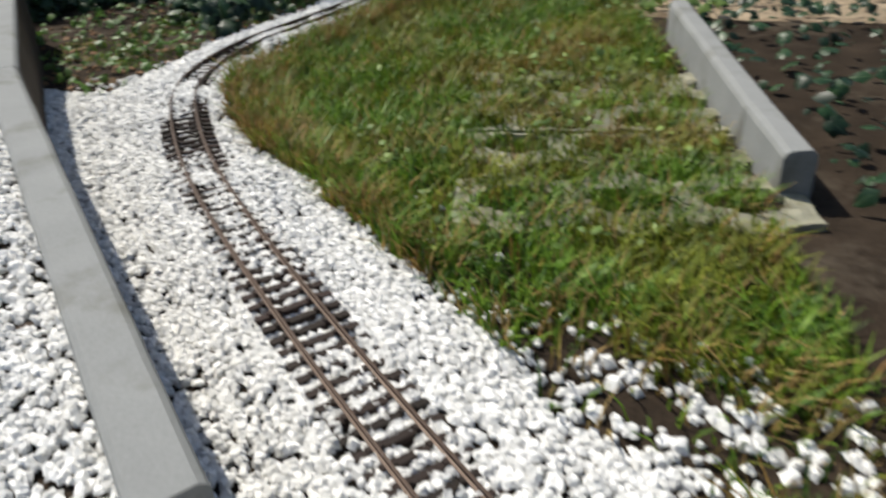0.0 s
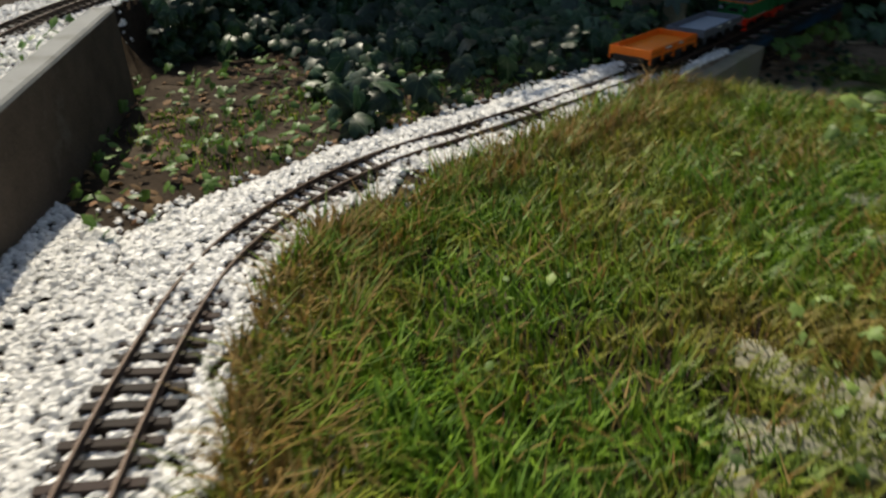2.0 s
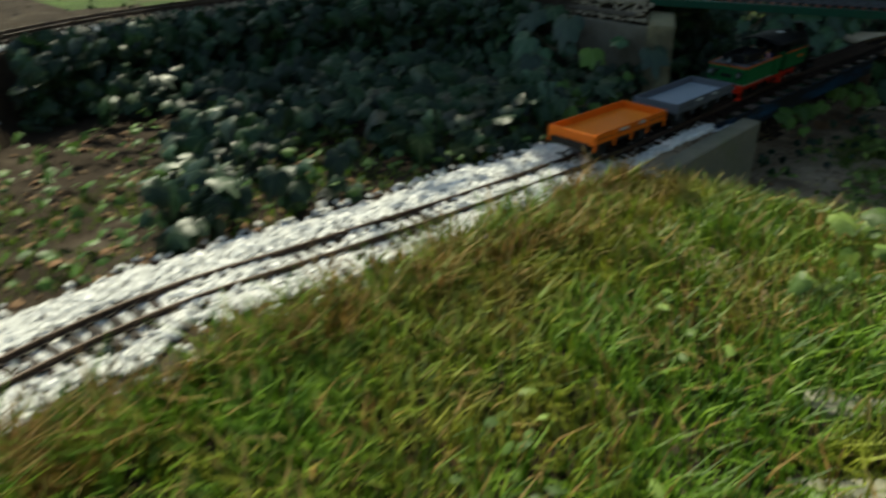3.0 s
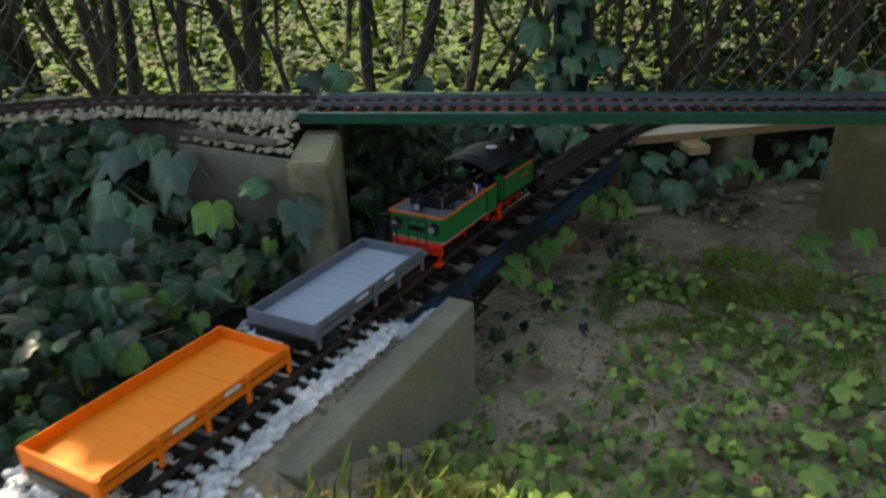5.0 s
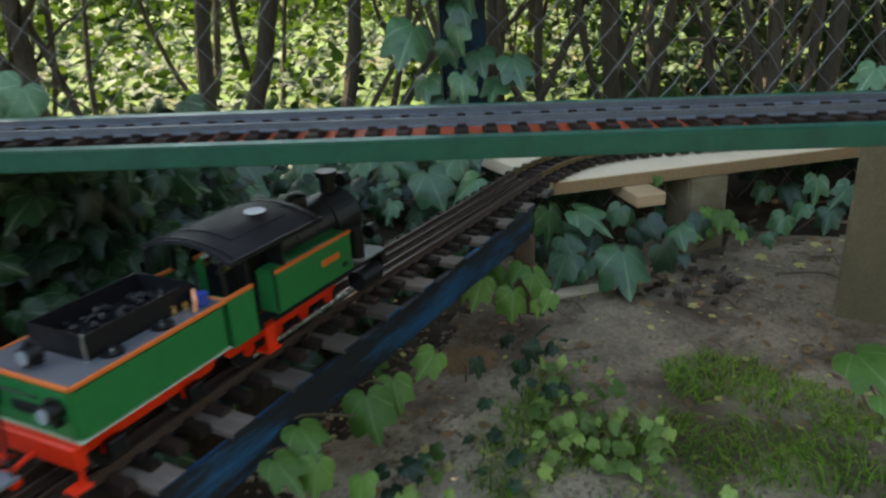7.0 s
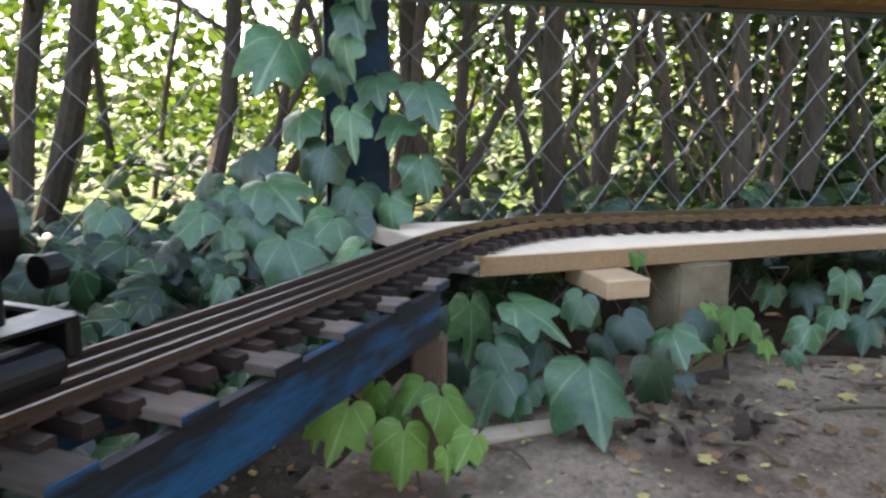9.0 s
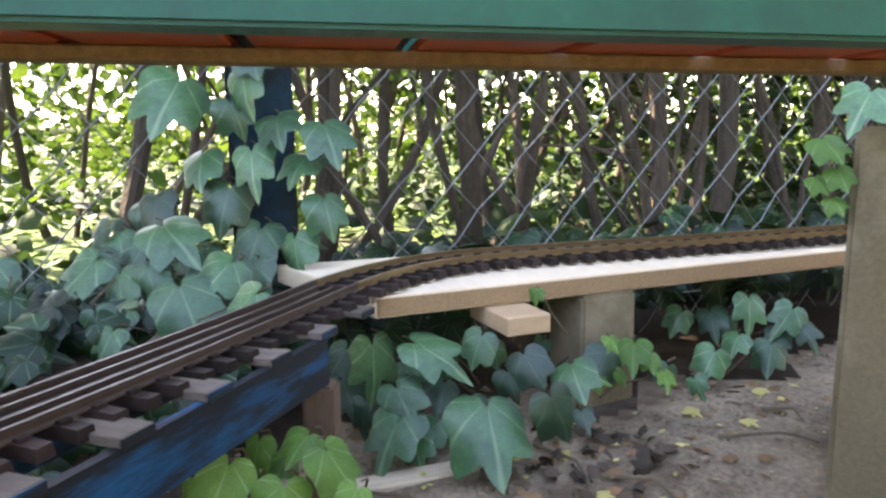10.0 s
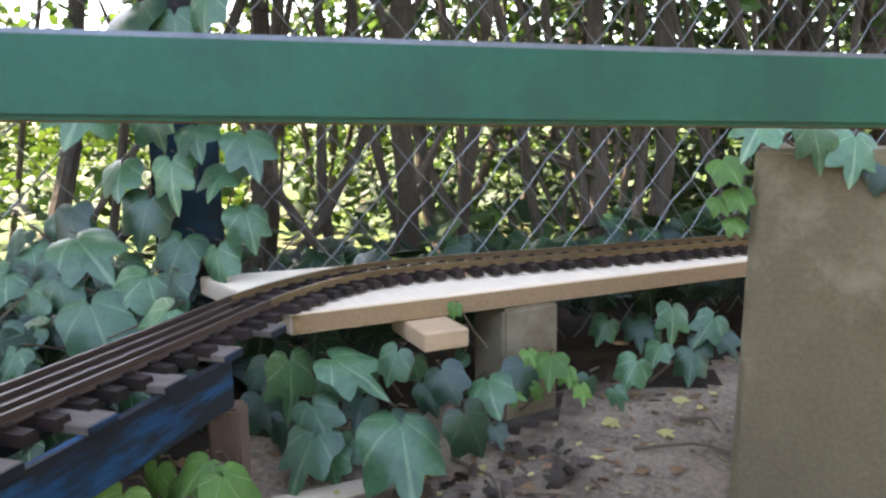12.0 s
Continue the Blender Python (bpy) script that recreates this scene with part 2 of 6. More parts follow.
def tube(points, r, bm=None, n=6, r2=None):
    """A bent bar through the points, tapering to r2."""
    out = bm or bmesh.new()
    pts = [Vector(p) for p in points]
    rings = []
    for i, p in enumerate(pts):
        d = (pts[min(i + 1, len(pts) - 1)] - pts[max(i - 1, 0)]).normalized()
        u = d.orthogonal().normalized() if abs(d.z) > 0.95 else d.cross(Vector((0, 0, 1))).normalized()
        v = d.cross(u)
        k = r if r2 is None else r + (r2 - r) * i / (len(pts) - 1)
        rings.append([out.verts.new(p + (u * math.cos(2 * math.pi * j / n) + v * math.sin(2 * math.pi * j / n)) * k) for j in range(n)])
    for i in range(len(rings) - 1):
        for j in range(n):
            out.faces.new((rings[i][j], rings[i][(j + 1) % n], rings[i + 1][(j + 1) % n], rings[i + 1][j]))
    out.faces.new(rings[0][::-1])
    out.faces.new(rings[-1])
    return out


def stuff(name, verts, faces, material, label, category, smooth=False, uvs=None, parent=None):
    me = bpy.data.meshes.new(name)
    me.from_pydata(verts, [], faces)
    me.materials.append(material)
    if uvs is not None:
        lay = me.uv_layers.new(name="UVMap")
        idx = np.empty(len(me.loops), dtype=np.int32)
        me.loops.foreach_get("vertex_index", idx)
        lay.data.foreach_set("uv", np.asarray(uvs, dtype=np.float32)[idx].ravel())
    if smooth:
        me.polygons.foreach_set("use_smooth", [True] * len(me.polygons))
    me.update()
    return tagged(new(name, me), label, category, kind="stuff")


def smooth01(x):
    x = min(1.0, max(0.0, x))
    return x * x * (3 - 2 * x)


class Line:
    """A smooth line through plan points (x, y, z), read by its length."""

    def __init__(self, pts, step=0.01):
        p = np.array([pts[0]] + list(pts) + [pts[-1]], float)
        p[0], p[-1] = 2 * p[1] - p[2], 2 * p[-2] - p[-3]
        out = []
        for i in range(1, len(p) - 2):
            n = max(2, int(np.linalg.norm(p[i + 1] - p[i]) / step))
            for k in range(n):
                t = k / n
                a, b, c, d = p[i - 1], p[i], p[i + 1], p[i + 2]
                out.append(0.5 * (2 * b + (c - a) * t + (2 * a - 5 * b + 4 * c - d) * t * t + (3 * b - a - 3 * c + d) * t ** 3))
        out.append(p[-2])
        self.p = np.array(out)
        self.s = np.r_[0, np.cumsum(np.linalg.norm(np.diff(self.p, axis=0), axis=1))]
        self.length = self.s[-1]
        self.px, self.py, self.cells = self.p[:, 0].tolist(), self.p[:, 1].tolist(), {}

    def at(self, s):
        return Vector([np.interp(s, self.s, self.p[:, k]) for k in range(3)])

    def way(self, s):
        return (self.at(min(s + 0.01, self.length)) - self.at(max(s - 0.01, 0))).normalized()

    def base(self, s):
        """Pose with y along the line and z up."""
        d = self.way(s)
        x = d.cross(Vector((0, 0, 1))).normalized()
        z = x.cross(d)
        m = Matrix((x, d, z)).transposed().to_4x4()
        m.translation = self.at(s)
        return m

    def near(self, x, y):
        """Distance in plan, length along, and side (right positive)."""
        key = (round(x * 25), round(y * 25))
        if key not in self.cells:
            self.cells[key] = int(np.argmin((self.p[:, 0] - key[0] / 25) ** 2 + (self.p[:, 1] - key[1] / 25) ** 2))
        c = self.cells[key]
        px, py = self.px, self.py
        lo, hi = max(0, c - 8), min(len(px), c + 9)
        i = min(range(lo, hi), key=lambda k: (px[k] - x) ** 2 + (py[k] - y) ** 2)
        j = min(i + 1, len(px) - 1)
        tx, ty = px[j] - px[j - 1], py[j] - py[j - 1]
        return math.hypot(px[i] - x, py[i] - y), float(self.s[i]), ty * (x - px[i]) - tx * (y - py[i])


# ---- plan ----
# underside of the sleepers
MAIN = Line([(1.45, -2.95, 0.150), (0.95, -2.62, 0.138), (0.55, -2.32, 0.122), (0.24, -2.06, 0.108), (0.03, -1.84, 0.098), (-0.09, -1.67, 0.088),
             (-0.15, -1.49, 0.079), (-0.168, -1.30, 0.070), (-0.150, -1.10, 0.059), (-0.125, -0.80, 0.043), (-0.113, -0.45, 0.024),
             (-0.112, -0.15, 0.012), (-0.108, 0.12, 0.004), (-0.091, 0.39, 0.004), (-0.063, 0.62, 0.004), (-0.045, 0.77, 0.005), (-0.029, 0.90, 0.007), (-0.006, 0.985, 0.007),
             (0.033, 1.052, 0.007), (0.097, 1.108, 0.007), (0.235, 1.193, 0.007), (0.38, 1.283, 0.007), (0.70, 1.492, 0.007), (1.5, 2.03, 0.007)])
UPPER = Line([(0.55, -2.90, 0.215), (0.10, -2.50, 0.212), (-0.33, -2.15, 0.210), (-0.70, -1.85, 0.208), (-1.02, -1.53, 0.206), (-1.22, -1.20, 0.206),
              (-1.27, -0.85, 0.208), (-1.19, -0.48, 0.211), (-1.02, -0.20, 0.213), (-0.82, 0.00, 0.213), (-0.63, 0.110, 0.212), (-0.4275, 0.179, 0.210),
              (0.0, 0.365, 0.2015), (0.4725, 0.5705, 0.192), (1.5, 1.0175, 0.171)])


def lawn_z(x, y):
    return 0.105 - 0.05 * (y + 2.2) + 0.012 * smooth01((x - 0.1) / 0.5)


def behind_kerb(x, y):
    """Metres behind the line of the long kerbs."""
    if x > -0.146:
        return -(0.596 * (x + 0.146) + 0.803 * (y + 2.046))
    return -(0.670 * (x + 0.146) + 0.742 * (y + 2.046))


def ground_z(x, y):
    z = lawn_z(x, min(y, 0.3)) - 0.010
    side = smooth01((x + 0.035) / 0.03) if y < 0.0 else smooth01((x + 0.33) / 0.22)
    if 0.0 <= y < 0.04:
        t = y / 0.04
        side = (1 - t) * smooth01((x + 0.035) / 0.03) + t * smooth01((x + 0.33) / 0.22)
    fall = smooth01((y + 0.50) / 0.50) if y < 0 else 1.0
    deep = -0.172 + 0.02 * smooth01((y - 0.6) / 0.5) + 0.10 * smooth01((x - 0.55) / 0.6)
    z = z + (deep - z) * side * fall
    if y > 0.3:
        z += (-0.10 - z) * smooth01((y - 0.5) / 0.6) * (1 - side)
    d, s, r = UPPER.near(x, y)
    if s < 3.25 or x < -0.36:
        up = float(np.interp(s, UPPER.s, UPPER.p[:, 2])) - 0.008
        w = 0.075 if r > 0 else 0.16
        flat = 1 - smooth01((d - w) / 0.03)
        if r > 0 and -0.95 < x and y > 0.05:
            flat = max(flat, smooth01((y - 0.058) / 0.01) * smooth01((x + 0.95) / 0.1))
        z += (up - z) * flat * (1.0 if up > z else 0)
    z += (0.203 - z) * smooth01((behind_kerb(x, y) + 0.01) / 0.02) * smooth01((x + 1.15) / 0.2) * (1 - smooth01((y + 1.15) / 0.15)) * (1 if z < 0.203 else 0)
    d, s, r = MAIN.near(x, y)
    if y < -0.02 and s < 3.6:
        up = float(np.interp(s, MAIN.s, MAIN.p[:, 2])) - 0.001
        z += (up - z) * (1 - smooth01((d - 0.06) / 0.12)) * (1 - side * fall)
    return z + 0.006 * noise.noise((x * 9, y * 9, 0)) + 0.012 * noise.noise((x * 2.3, y * 2.3, 3))


# ---- ground ----
def spread_axis(lo, hi, step, far=400.0):
    mid = list(np.arange(lo, hi + step / 2, step))
    grow = [step * 1.5 ** k for k in range(1, 60)]
    out_hi, out_lo, a, b = [], [], hi, lo
    for g in grow:
        a, b = a + g, b - g
        out_hi.append(a)
        out_lo.append(b)
        if a > far:
            break
    return np.array(out_lo[::-1] + mid + out_hi)


def build_ground():
    xs, ys = spread_axis(-1.7, 1.5, 0.02), spread_axis(-3.2, 2.2, 0.02)
    verts = []
    for y in ys:
        for x in xs:
            cx, cy = min(max(x, -1.7), 1.5), min(max(y, -3.2), 2.2)
            verts.append((x, y, ground_z(cx, cy)))
    nx = len(xs)
    faces = [(j * nx + i, j * nx + i + 1, (j + 1) * nx + i + 1, (j + 1) * nx + i) for j in range(len(ys) - 1) for i in range(nx - 1)]
    me = bpy.data.meshes.new("ground")
    me.from_pydata(verts, [], faces)
    me.materials.append(M_SOIL)
    me.materials.append(M_MEADOW)
    me.materials.append(M_DARKSOIL)
    me.materials.append(M_SHADESOIL)
    for p in me.polygons:
        c = p.center
        if -0.559 * (c.x + 0.24) + 0.829 * (c.y - 1.095) > 0.25 + 0.1 * noise.noise((c.x * 3, c.y * 3, 0)) or c.x > 1.6 or c.y < -3.3:
            p.material_index = 1
        # below ivy and board: black gaps of shade coloured into the ground
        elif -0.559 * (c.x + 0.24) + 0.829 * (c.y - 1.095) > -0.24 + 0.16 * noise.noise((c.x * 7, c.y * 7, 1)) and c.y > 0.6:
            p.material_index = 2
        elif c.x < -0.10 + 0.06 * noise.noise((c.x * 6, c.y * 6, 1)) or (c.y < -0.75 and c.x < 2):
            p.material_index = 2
        # far end of the hollow: its deeper shade put into the soil colour
        elif c.y > 0.50 + 0.22 * noise.noise((c.x * 5, c.y * 5, 12)):
            p.material_index = 3
    me.polygons.foreach_set("use_smooth", [True] * len(me.polygons))
    tagged(new("ground", me), "dark brown garden soil sloping down towards a fence", "ground", kind="structure")


build_ground()
KN = Vector((0.596, 0.803, 0))          # across the long kerb, towards the main line
KD = Vector((-0.803, 0.596, 0))


def kerb_across(x, y):
    return KN.x * x + KN.y * y


def on_gravel(x, y, loose=0.0):
    """Whether white ballast lies here, on the main line's bed."""
    d, s, r = MAIN.near(x, y)
    edge = 0.02 * noise.noise((x * 14, y * 14, 7)) + loose
    if y > 0.005 or (y > -0.42 and x > -0.045):
        return False
    if r > 0:
        return d < 0.078 + 0.075 * smooth01((-1.72 - y) / 0.45) + edge
    if y < -1.72 and kerb_across(x, y) > -1.70:
        return d < 0.36 + edge
    return d < 0.125 + 0.05 * smooth01((-1.3 - y) / 0.4) + edge


def on_upper_gravel(x, y):
    d, s, r = UPPER.near(x, y)
    back = behind_kerb(x, y)
    if -0.9 < x < -0.37 and y > 0.070 and r > 0:
        return True
    if x > -0.37:
        return False if y > -1.0 else back > 0.02
    if y < -1.0 and back < 0.02:
        return False
    if y < -1.2 and x > -1.1 and back < 0.45:
        return True
    return d < (0.19 if y < -1.2 else 0.075) + 0.015 * noise.noise((x * 14, y * 14, 5))


def stones(name, spots, material, label, category="gravel", lo=0.0045, hi=0.0085, seed=1):
    """Many small angular chips in one mesh."""
    rng = np.random.default_rng(seed)
    base = np.array([(1, 0, -.3), (.3, .95, -.25), (-.8, .6, -.3), (-.8, -.6, -.2), (.3, -.95, -.3), (.55, .4, .6), (-.2, .6, .75), (-.6, -.1, .65), (.1, -.6, .7)])
    fc = [(0, 1, 5), (1, 2, 6), (2, 3, 7), (3, 4, 8), (4, 0, 8), (0, 5, 8), (1, 6, 5), (2, 7, 6), (3, 8, 7), (5, 6, 7), (5, 7, 8)]
    verts, faces = [], []
    for x, y, z in spots:
        size = rng.uniform(lo, hi)
        v = base * (1 + rng.uniform(-0.28, 0.28, base.shape)) * size * np.array([1.0, rng.uniform(0.6, 0.95), rng.uniform(0.55, 0.85)])
        a, b = rng.uniform(0, 6.28), rng.uniform(-0.6, 0.6)
        ca, sa, cb, sb = math.cos(a), math.sin(a), math.cos(b), math.sin(b)
        rot = np.array([[ca, -sa * cb, sa * sb], [sa, ca * cb, -ca * sb], [0, sb, cb]])
        k = len(verts)
        verts.extend(map(tuple, v @ rot.T + (x, y, z)))
        faces.extend((k + p, k + q, k + t) for p, q, t in fc)
    return stuff(name, verts, faces, material, label, category)


def scatter(x0, y0, x1, y1, per_m2, test, seed):
    rng = np.random.default_rng(seed)
    n = int((x1 - x0) * (y1 - y0) * per_m2)
    return [(x, y) for x, y in zip(rng.uniform(x0, x1, n), rng.uniform(y0, y1, n)) if test(x, y)]


spots = scatter(-0.5, -3.0, 1.5, 0.02, 21000, on_gravel, 3)
spots += scatter(-0.5, -3.0, 1.5, 0.02, 2600, lambda x, y: on_gravel(x, y, 0.05), 9) + scatter(-0.5, -3.0, 1.5, -1.6, 700, lambda x, y: on_gravel(x, y, 0.14), 10) + scatter(0.6, -3.0, 1.5, -2.25, 1500, lambda x, y: on_gravel(x, y, 0.22), 12)
strays = scatter(0.70, -2.85, 1.5, -2.27, 1500, lambda x, y: noise.noise((x * 8, y * 8, 61)) > -0.15 + 1.6 * (y + 2.36) and MAIN.near(x, y)[0] > 0.11, 14)
spots += scatter(-0.075, -0.42, -0.043, 0.0, 26000, lambda x, y: True, 13)
stones("white_gravel", [(x, y, ground_z(x, y) + 0.004 + 0.004 * random.random()) for x, y in spots], M_GRAVEL,
       "bright white angular gravel bedding the lower track", seed=4)
stones("stray_gravel", [(x, y, ground_z(x, y) + 0.004) for x, y in strays], M_GRAVEL, "loose white pebbles strewn over dark soil", lo=0.007, hi=0.012, seed=15)
spots = scatter(-1.5, -3.1, 0.7, -0.9, 17000, on_upper_gravel, 5)
stones("white_gravel", [(x, y, ground_z(x, y) + 0.004 + 0.004 * random.random()) for x, y in spots], M_GRAVEL,
       "bright white gravel under the track behind the kerb", seed=6)
spots = scatter(-1.45, -0.9, -0.36, 0.5, 17000, on_upper_gravel, 7)
slope = [(x, y, 0.172 + 0.036 * smooth01((y - 0.056) / 0.03) + 0.004 * random.random()) for x, y in scatter(-0.95, 0.054, -0.33, 0.090, 24000, lambda x, y: True, 17)]
stones("dusty_gravel", slope + [(x, y, ground_z(x, y) + 0.008 + 0.006 * random.random()) for x, y in spots], M_GRAVEL_OLD,
       "dusty beige gravel on the raised track bed", seed=8)


# ---- kerbs, slabs, walls ----
def kerb_mesh(length, width, height, notch=0.0, soft=0.010):
    """A concrete edging stone along y from 0, its top at z 0, with a rounded top and a groove in its near end."""
    bm = bmesh.new()
    h = width / 2
    prof = [(-h, -height), (-h, -soft * 1.2), (-h + soft * 0.3, -soft * 0.5), (-h + soft, 0), (h - soft, 0), (h - soft * 0.3, -soft * 0.5), (h, -soft * 1.2), (h, -height)]
    n = max(3, int(length / 0.05))
    rows = []
    for i in range(n + 1):
        y = length * i / n
        row = []
        for x, z in prof:
            w = 0.0012 * noise.noise((x * 40, y * 11, z * 20))
            inset = notch * max(0.0, 1 - (x / (h * 0.55)) ** 2) ** 0.5 if i == 0 else 0.0
            row.append(bm.verts.new((x + w, y + inset, z + w)))
        rows.append(row)
    for a, b in zip(rows, rows[1:]):
        for k in range(len(prof)):
            bm.faces.new((a[k], a[(k + 1) % len(prof)], b[(k + 1) % len(prof)], b[k]))
    bm.faces.new(rows[0][::-1])
    bm.faces.new(rows[-1])
    bmesh.ops.recalc_face_normals(bm, faces=bm.faces[:])
    return bm


def shade_kerb_face(ob):
    """The kerb's upright face, in a darker colour holding its shade and earthy brown."""
    ob.data.materials.append(M_KERBSHADE)
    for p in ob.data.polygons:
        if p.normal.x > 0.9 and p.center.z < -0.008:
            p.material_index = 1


def along(x, y, z, dx, dy, tilt=0.0):
    """Pose at (x, y, z) with y along (dx, dy)."""
    return pose(x, y, z, tilt, 0, math.degrees(math.atan2(dy, dx)) - 90)


JOINT = Vector((-0.146, -2.046, 0))
near_end = JOINT - KD * 1.075
shade_kerb_face(solid("kerb_stone", kerb_mesh(1.070, 0.052, 0.21, 0.014, 0.007), M_CONCRETE, "long grey concrete edging kerb with a grooved end", "kerb", "edging kerbs",
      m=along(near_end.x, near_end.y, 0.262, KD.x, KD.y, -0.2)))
shade_kerb_face(solid("kerb_stone", kerb_mesh(1.0, 0.052, 0.21, 0.0, 0.007), M_CONCRETE, "grey concrete edging kerb butted to the next one", "kerb", "edging kerbs",
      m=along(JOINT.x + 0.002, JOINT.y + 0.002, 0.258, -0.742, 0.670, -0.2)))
solid("kerb_stone", kerb_mesh(0.40, 0.042, 0.24, 0.0, 0.003), M_OLDKERB, "short concrete kerb retaining white gravel beside the track", "kerb", "edging kerbs",
      m=along(-0.012, -0.392, 0.011, 0.0, 1.0, -0.5))
solid("edging_slab", kerb_mesh(0.185, 0.046, 0.16), M_CONCRETE, "pale concrete edging slab at the lawn's border", "edging slab", "lawn edging slabs",
      m=along(1.104, -1.868, 0.168, -0.30, 0.95, -1.0))
solid("edging_slab", kerb_mesh(0.70, 0.046, 0.16), M_CONCRETE, "long pale concrete edging slab at the lawn's border", "edging slab", "lawn edging slabs",
      m=along(1.048, -1.690, 0.164, -0.28, 0.96, -1.5))


# ---- track ----
def rail_mesh(line, s0, s1, off, base, height=0.0083, head=0.0030, foot=0.0065):
    """A rail with head, web and foot, off to the side of the line, its foot at base above it."""
    bm = bmesh.new()
    prof = [(-foot / 2, 0), (foot / 2, 0), (foot / 2, 0.0012), (0.0008, 0.0022), (0.0008, height - 0.003), (head / 2, height - 0.0025), (head / 2, height - 0.0004),
            (-head / 2, height - 0.0004), (-head / 2, height - 0.0025), (-0.0008, height - 0.003), (-0.0008, 0.0022), (-foot / 2, 0.0012)]
    n = max(2, int((s1 - s0) / 0.02))
    rows = []
    for i in range(n + 1):
        m = line.base(s0 + (s1 - s0) * i / n)
        rows.append([bm.verts.new(m @ Vector((off + x, 0, base + z))) for x, z in prof])
    for a, b in zip(rows, rows[1:]):
        for k in range(len(prof)):
            bm.faces.new((a[k], a[(k + 1) % len(prof)], b[(k + 1) % len(prof)], b[k]))
    bm.faces.new(rows[0][::-1])
    bm.faces.new(rows[-1])
    bmesh.ops.recalc_face_normals(bm, faces=bm.faces[:])
    return bm


def sleeper_mesh(length=0.092):
    """A moulded sleeper with bevelled top and rail chairs."""
    bm = box(-length / 2, -0.0062, 0, length / 2, 0.0062, 0.0078)
    for v in bm.verts:
        if v.co.z > 0.004:
            v.co.y *= 0.82
            v.co.x *= 0.985
    for side in (-1, 1):
        for off in (-0.0058, 0.0058):
            box(side * 0.0235 + off - 0.0022, -0.004, 0.0076, side * 0.0235 + off + 0.0022, 0.004, 0.0104, bm=bm)
    me = bpy.data.meshes.new("sleeper")
    bm.to_mesh(me)
    bm.free()
    me.materials.append(M_SLEEPER)
    return me


SLEEPER = sleeper_mesh()
RAIL_TOP = 0.0083 + 0.0078


def track(line, s0, s1, label, rail_mat, guard=False, every=0.0251, pieces=True):
    t = thing("railway_track", label, "model track")
    for off in (-0.0235, 0.0235):
        part("rail", rail_mesh(line, s0, s1, off, 0.0078), rail_mat, t)
    if guard:
        for off in (-0.0085, 0.0085):
            part("guard_rail", rail_mesh(line, s0 + 0.02, s1 - 0.02, off, 0.0078, height=0.0075), rail_mat, t, "inner guard rail")
    n = int((s1 - s0) / every)
    if pieces:
        for i in range(n):
            ob = new("sleeper", SLEEPER)
            ob.parent = t
            ob.matrix_world = line.base(s0 + (i + 0.5) * every) @ pose(0, 0, 0, 0, 0, random.uniform(-1.2, 1.2))
    else:
        bm = bmesh.new()
        for i in range(n):
            tmp = SLEEPER.copy()
            tmp.transform(line.base(s0 + (i + 0.5) * every))
            bm.from_mesh(tmp)
            bpy.data.meshes.remove(tmp)
        tagged(part("sleepers", bm, M_SLEEPER, t), kind="stuff")
    return t


S_BRIDGE = MAIN.near(-0.10, -0.03)[1]
S_BOARD = MAIN.near(-0.033, 0.885)[1]
track(MAIN, 0.0, S_BRIDGE, "curved garden railway track with dark sleepers in white gravel", M_RAILDARK)
track(MAIN, S_BRIDGE + 0.002, S_BOARD, "straight track with four rails across the blue bridge", M_RAILDARK, guard=True)
track(MAIN, S_BOARD + 0.002, MAIN.length, "curved brass-railed track on the pine board", M_RAIL)
U_BRIDGE = UPPER.near(-0.38, 0.200)[1]
track(UPPER, 0.0, U_BRIDGE, "track on the raised gravel bed behind the kerb", M_RAILDARK)
track(UPPER, U_BRIDGE + 0.002, UPPER.length, "grey-railed track lying in the green bridge", M_RAILGREY)


# ---- blue bridge ----
def blue_bridge():
    t = thing("blue_bridge", "low blue-painted timber bridge carrying the lower track", "bridge")
    a, b = MAIN.at(S_BRIDGE - 0.03), MAIN.at(S_BOARD - 0.012)
    beam_end = 0.105
    d = (b - a)
    m = along(a.x, a.y, a.z, d.x, d.y)
    L = d.length
    for x in (-0.0505, 0.0505):
        bm = bmesh.new()
        h = 0.0035
        n = 14
        rows = []
        for i in range(n + 1):
            y = (L - beam_end) * i / n
            low = -0.048
            rows.append([bm.verts.new((x + sx * h, y, z)) for sx, z in ((-1, low), (1, low), (1, -0.0078), (-1, -0.0078))])
        for p, q in zip(rows, rows[1:]):
            for k in range(4):
                bm.faces.new((p[k], p[(k + 1) % 4], q[(k + 1) % 4], q[k]))
        bm.faces.new(rows[0][::-1])
        bm.faces.new(rows[-1])
        bmesh.ops.recalc_face_normals(bm, faces=bm.faces[:])
        ob = part("side_beam", bm, M_BLUE, t, "blue-painted side beam")
        ob.matrix_local = m
    n = int(L / 0.075)
    for i in range(n + 1):
        y = 0.02 + (L - 0.05) * i / n
        ob = part("cross_plank", box(-0.0550, y - 0.013, -0.0075, 0.0550, y + 0.013, -0.0012, 0.0008), M_PLANK, t, "bare timber cross plank")
        ob.matrix_local = m
        for sx in (-1, 1):
            part("painted_end", box(sx * 0.0555 - 0.0008, y - 0.0128, -0.0085, sx * 0.0555 + 0.0008, y + 0.0128, -0.0018, 0.0003), M_BLUE, ob, "blue-painted plank end").matrix_local = Matrix()
    return t


blue_bridge()


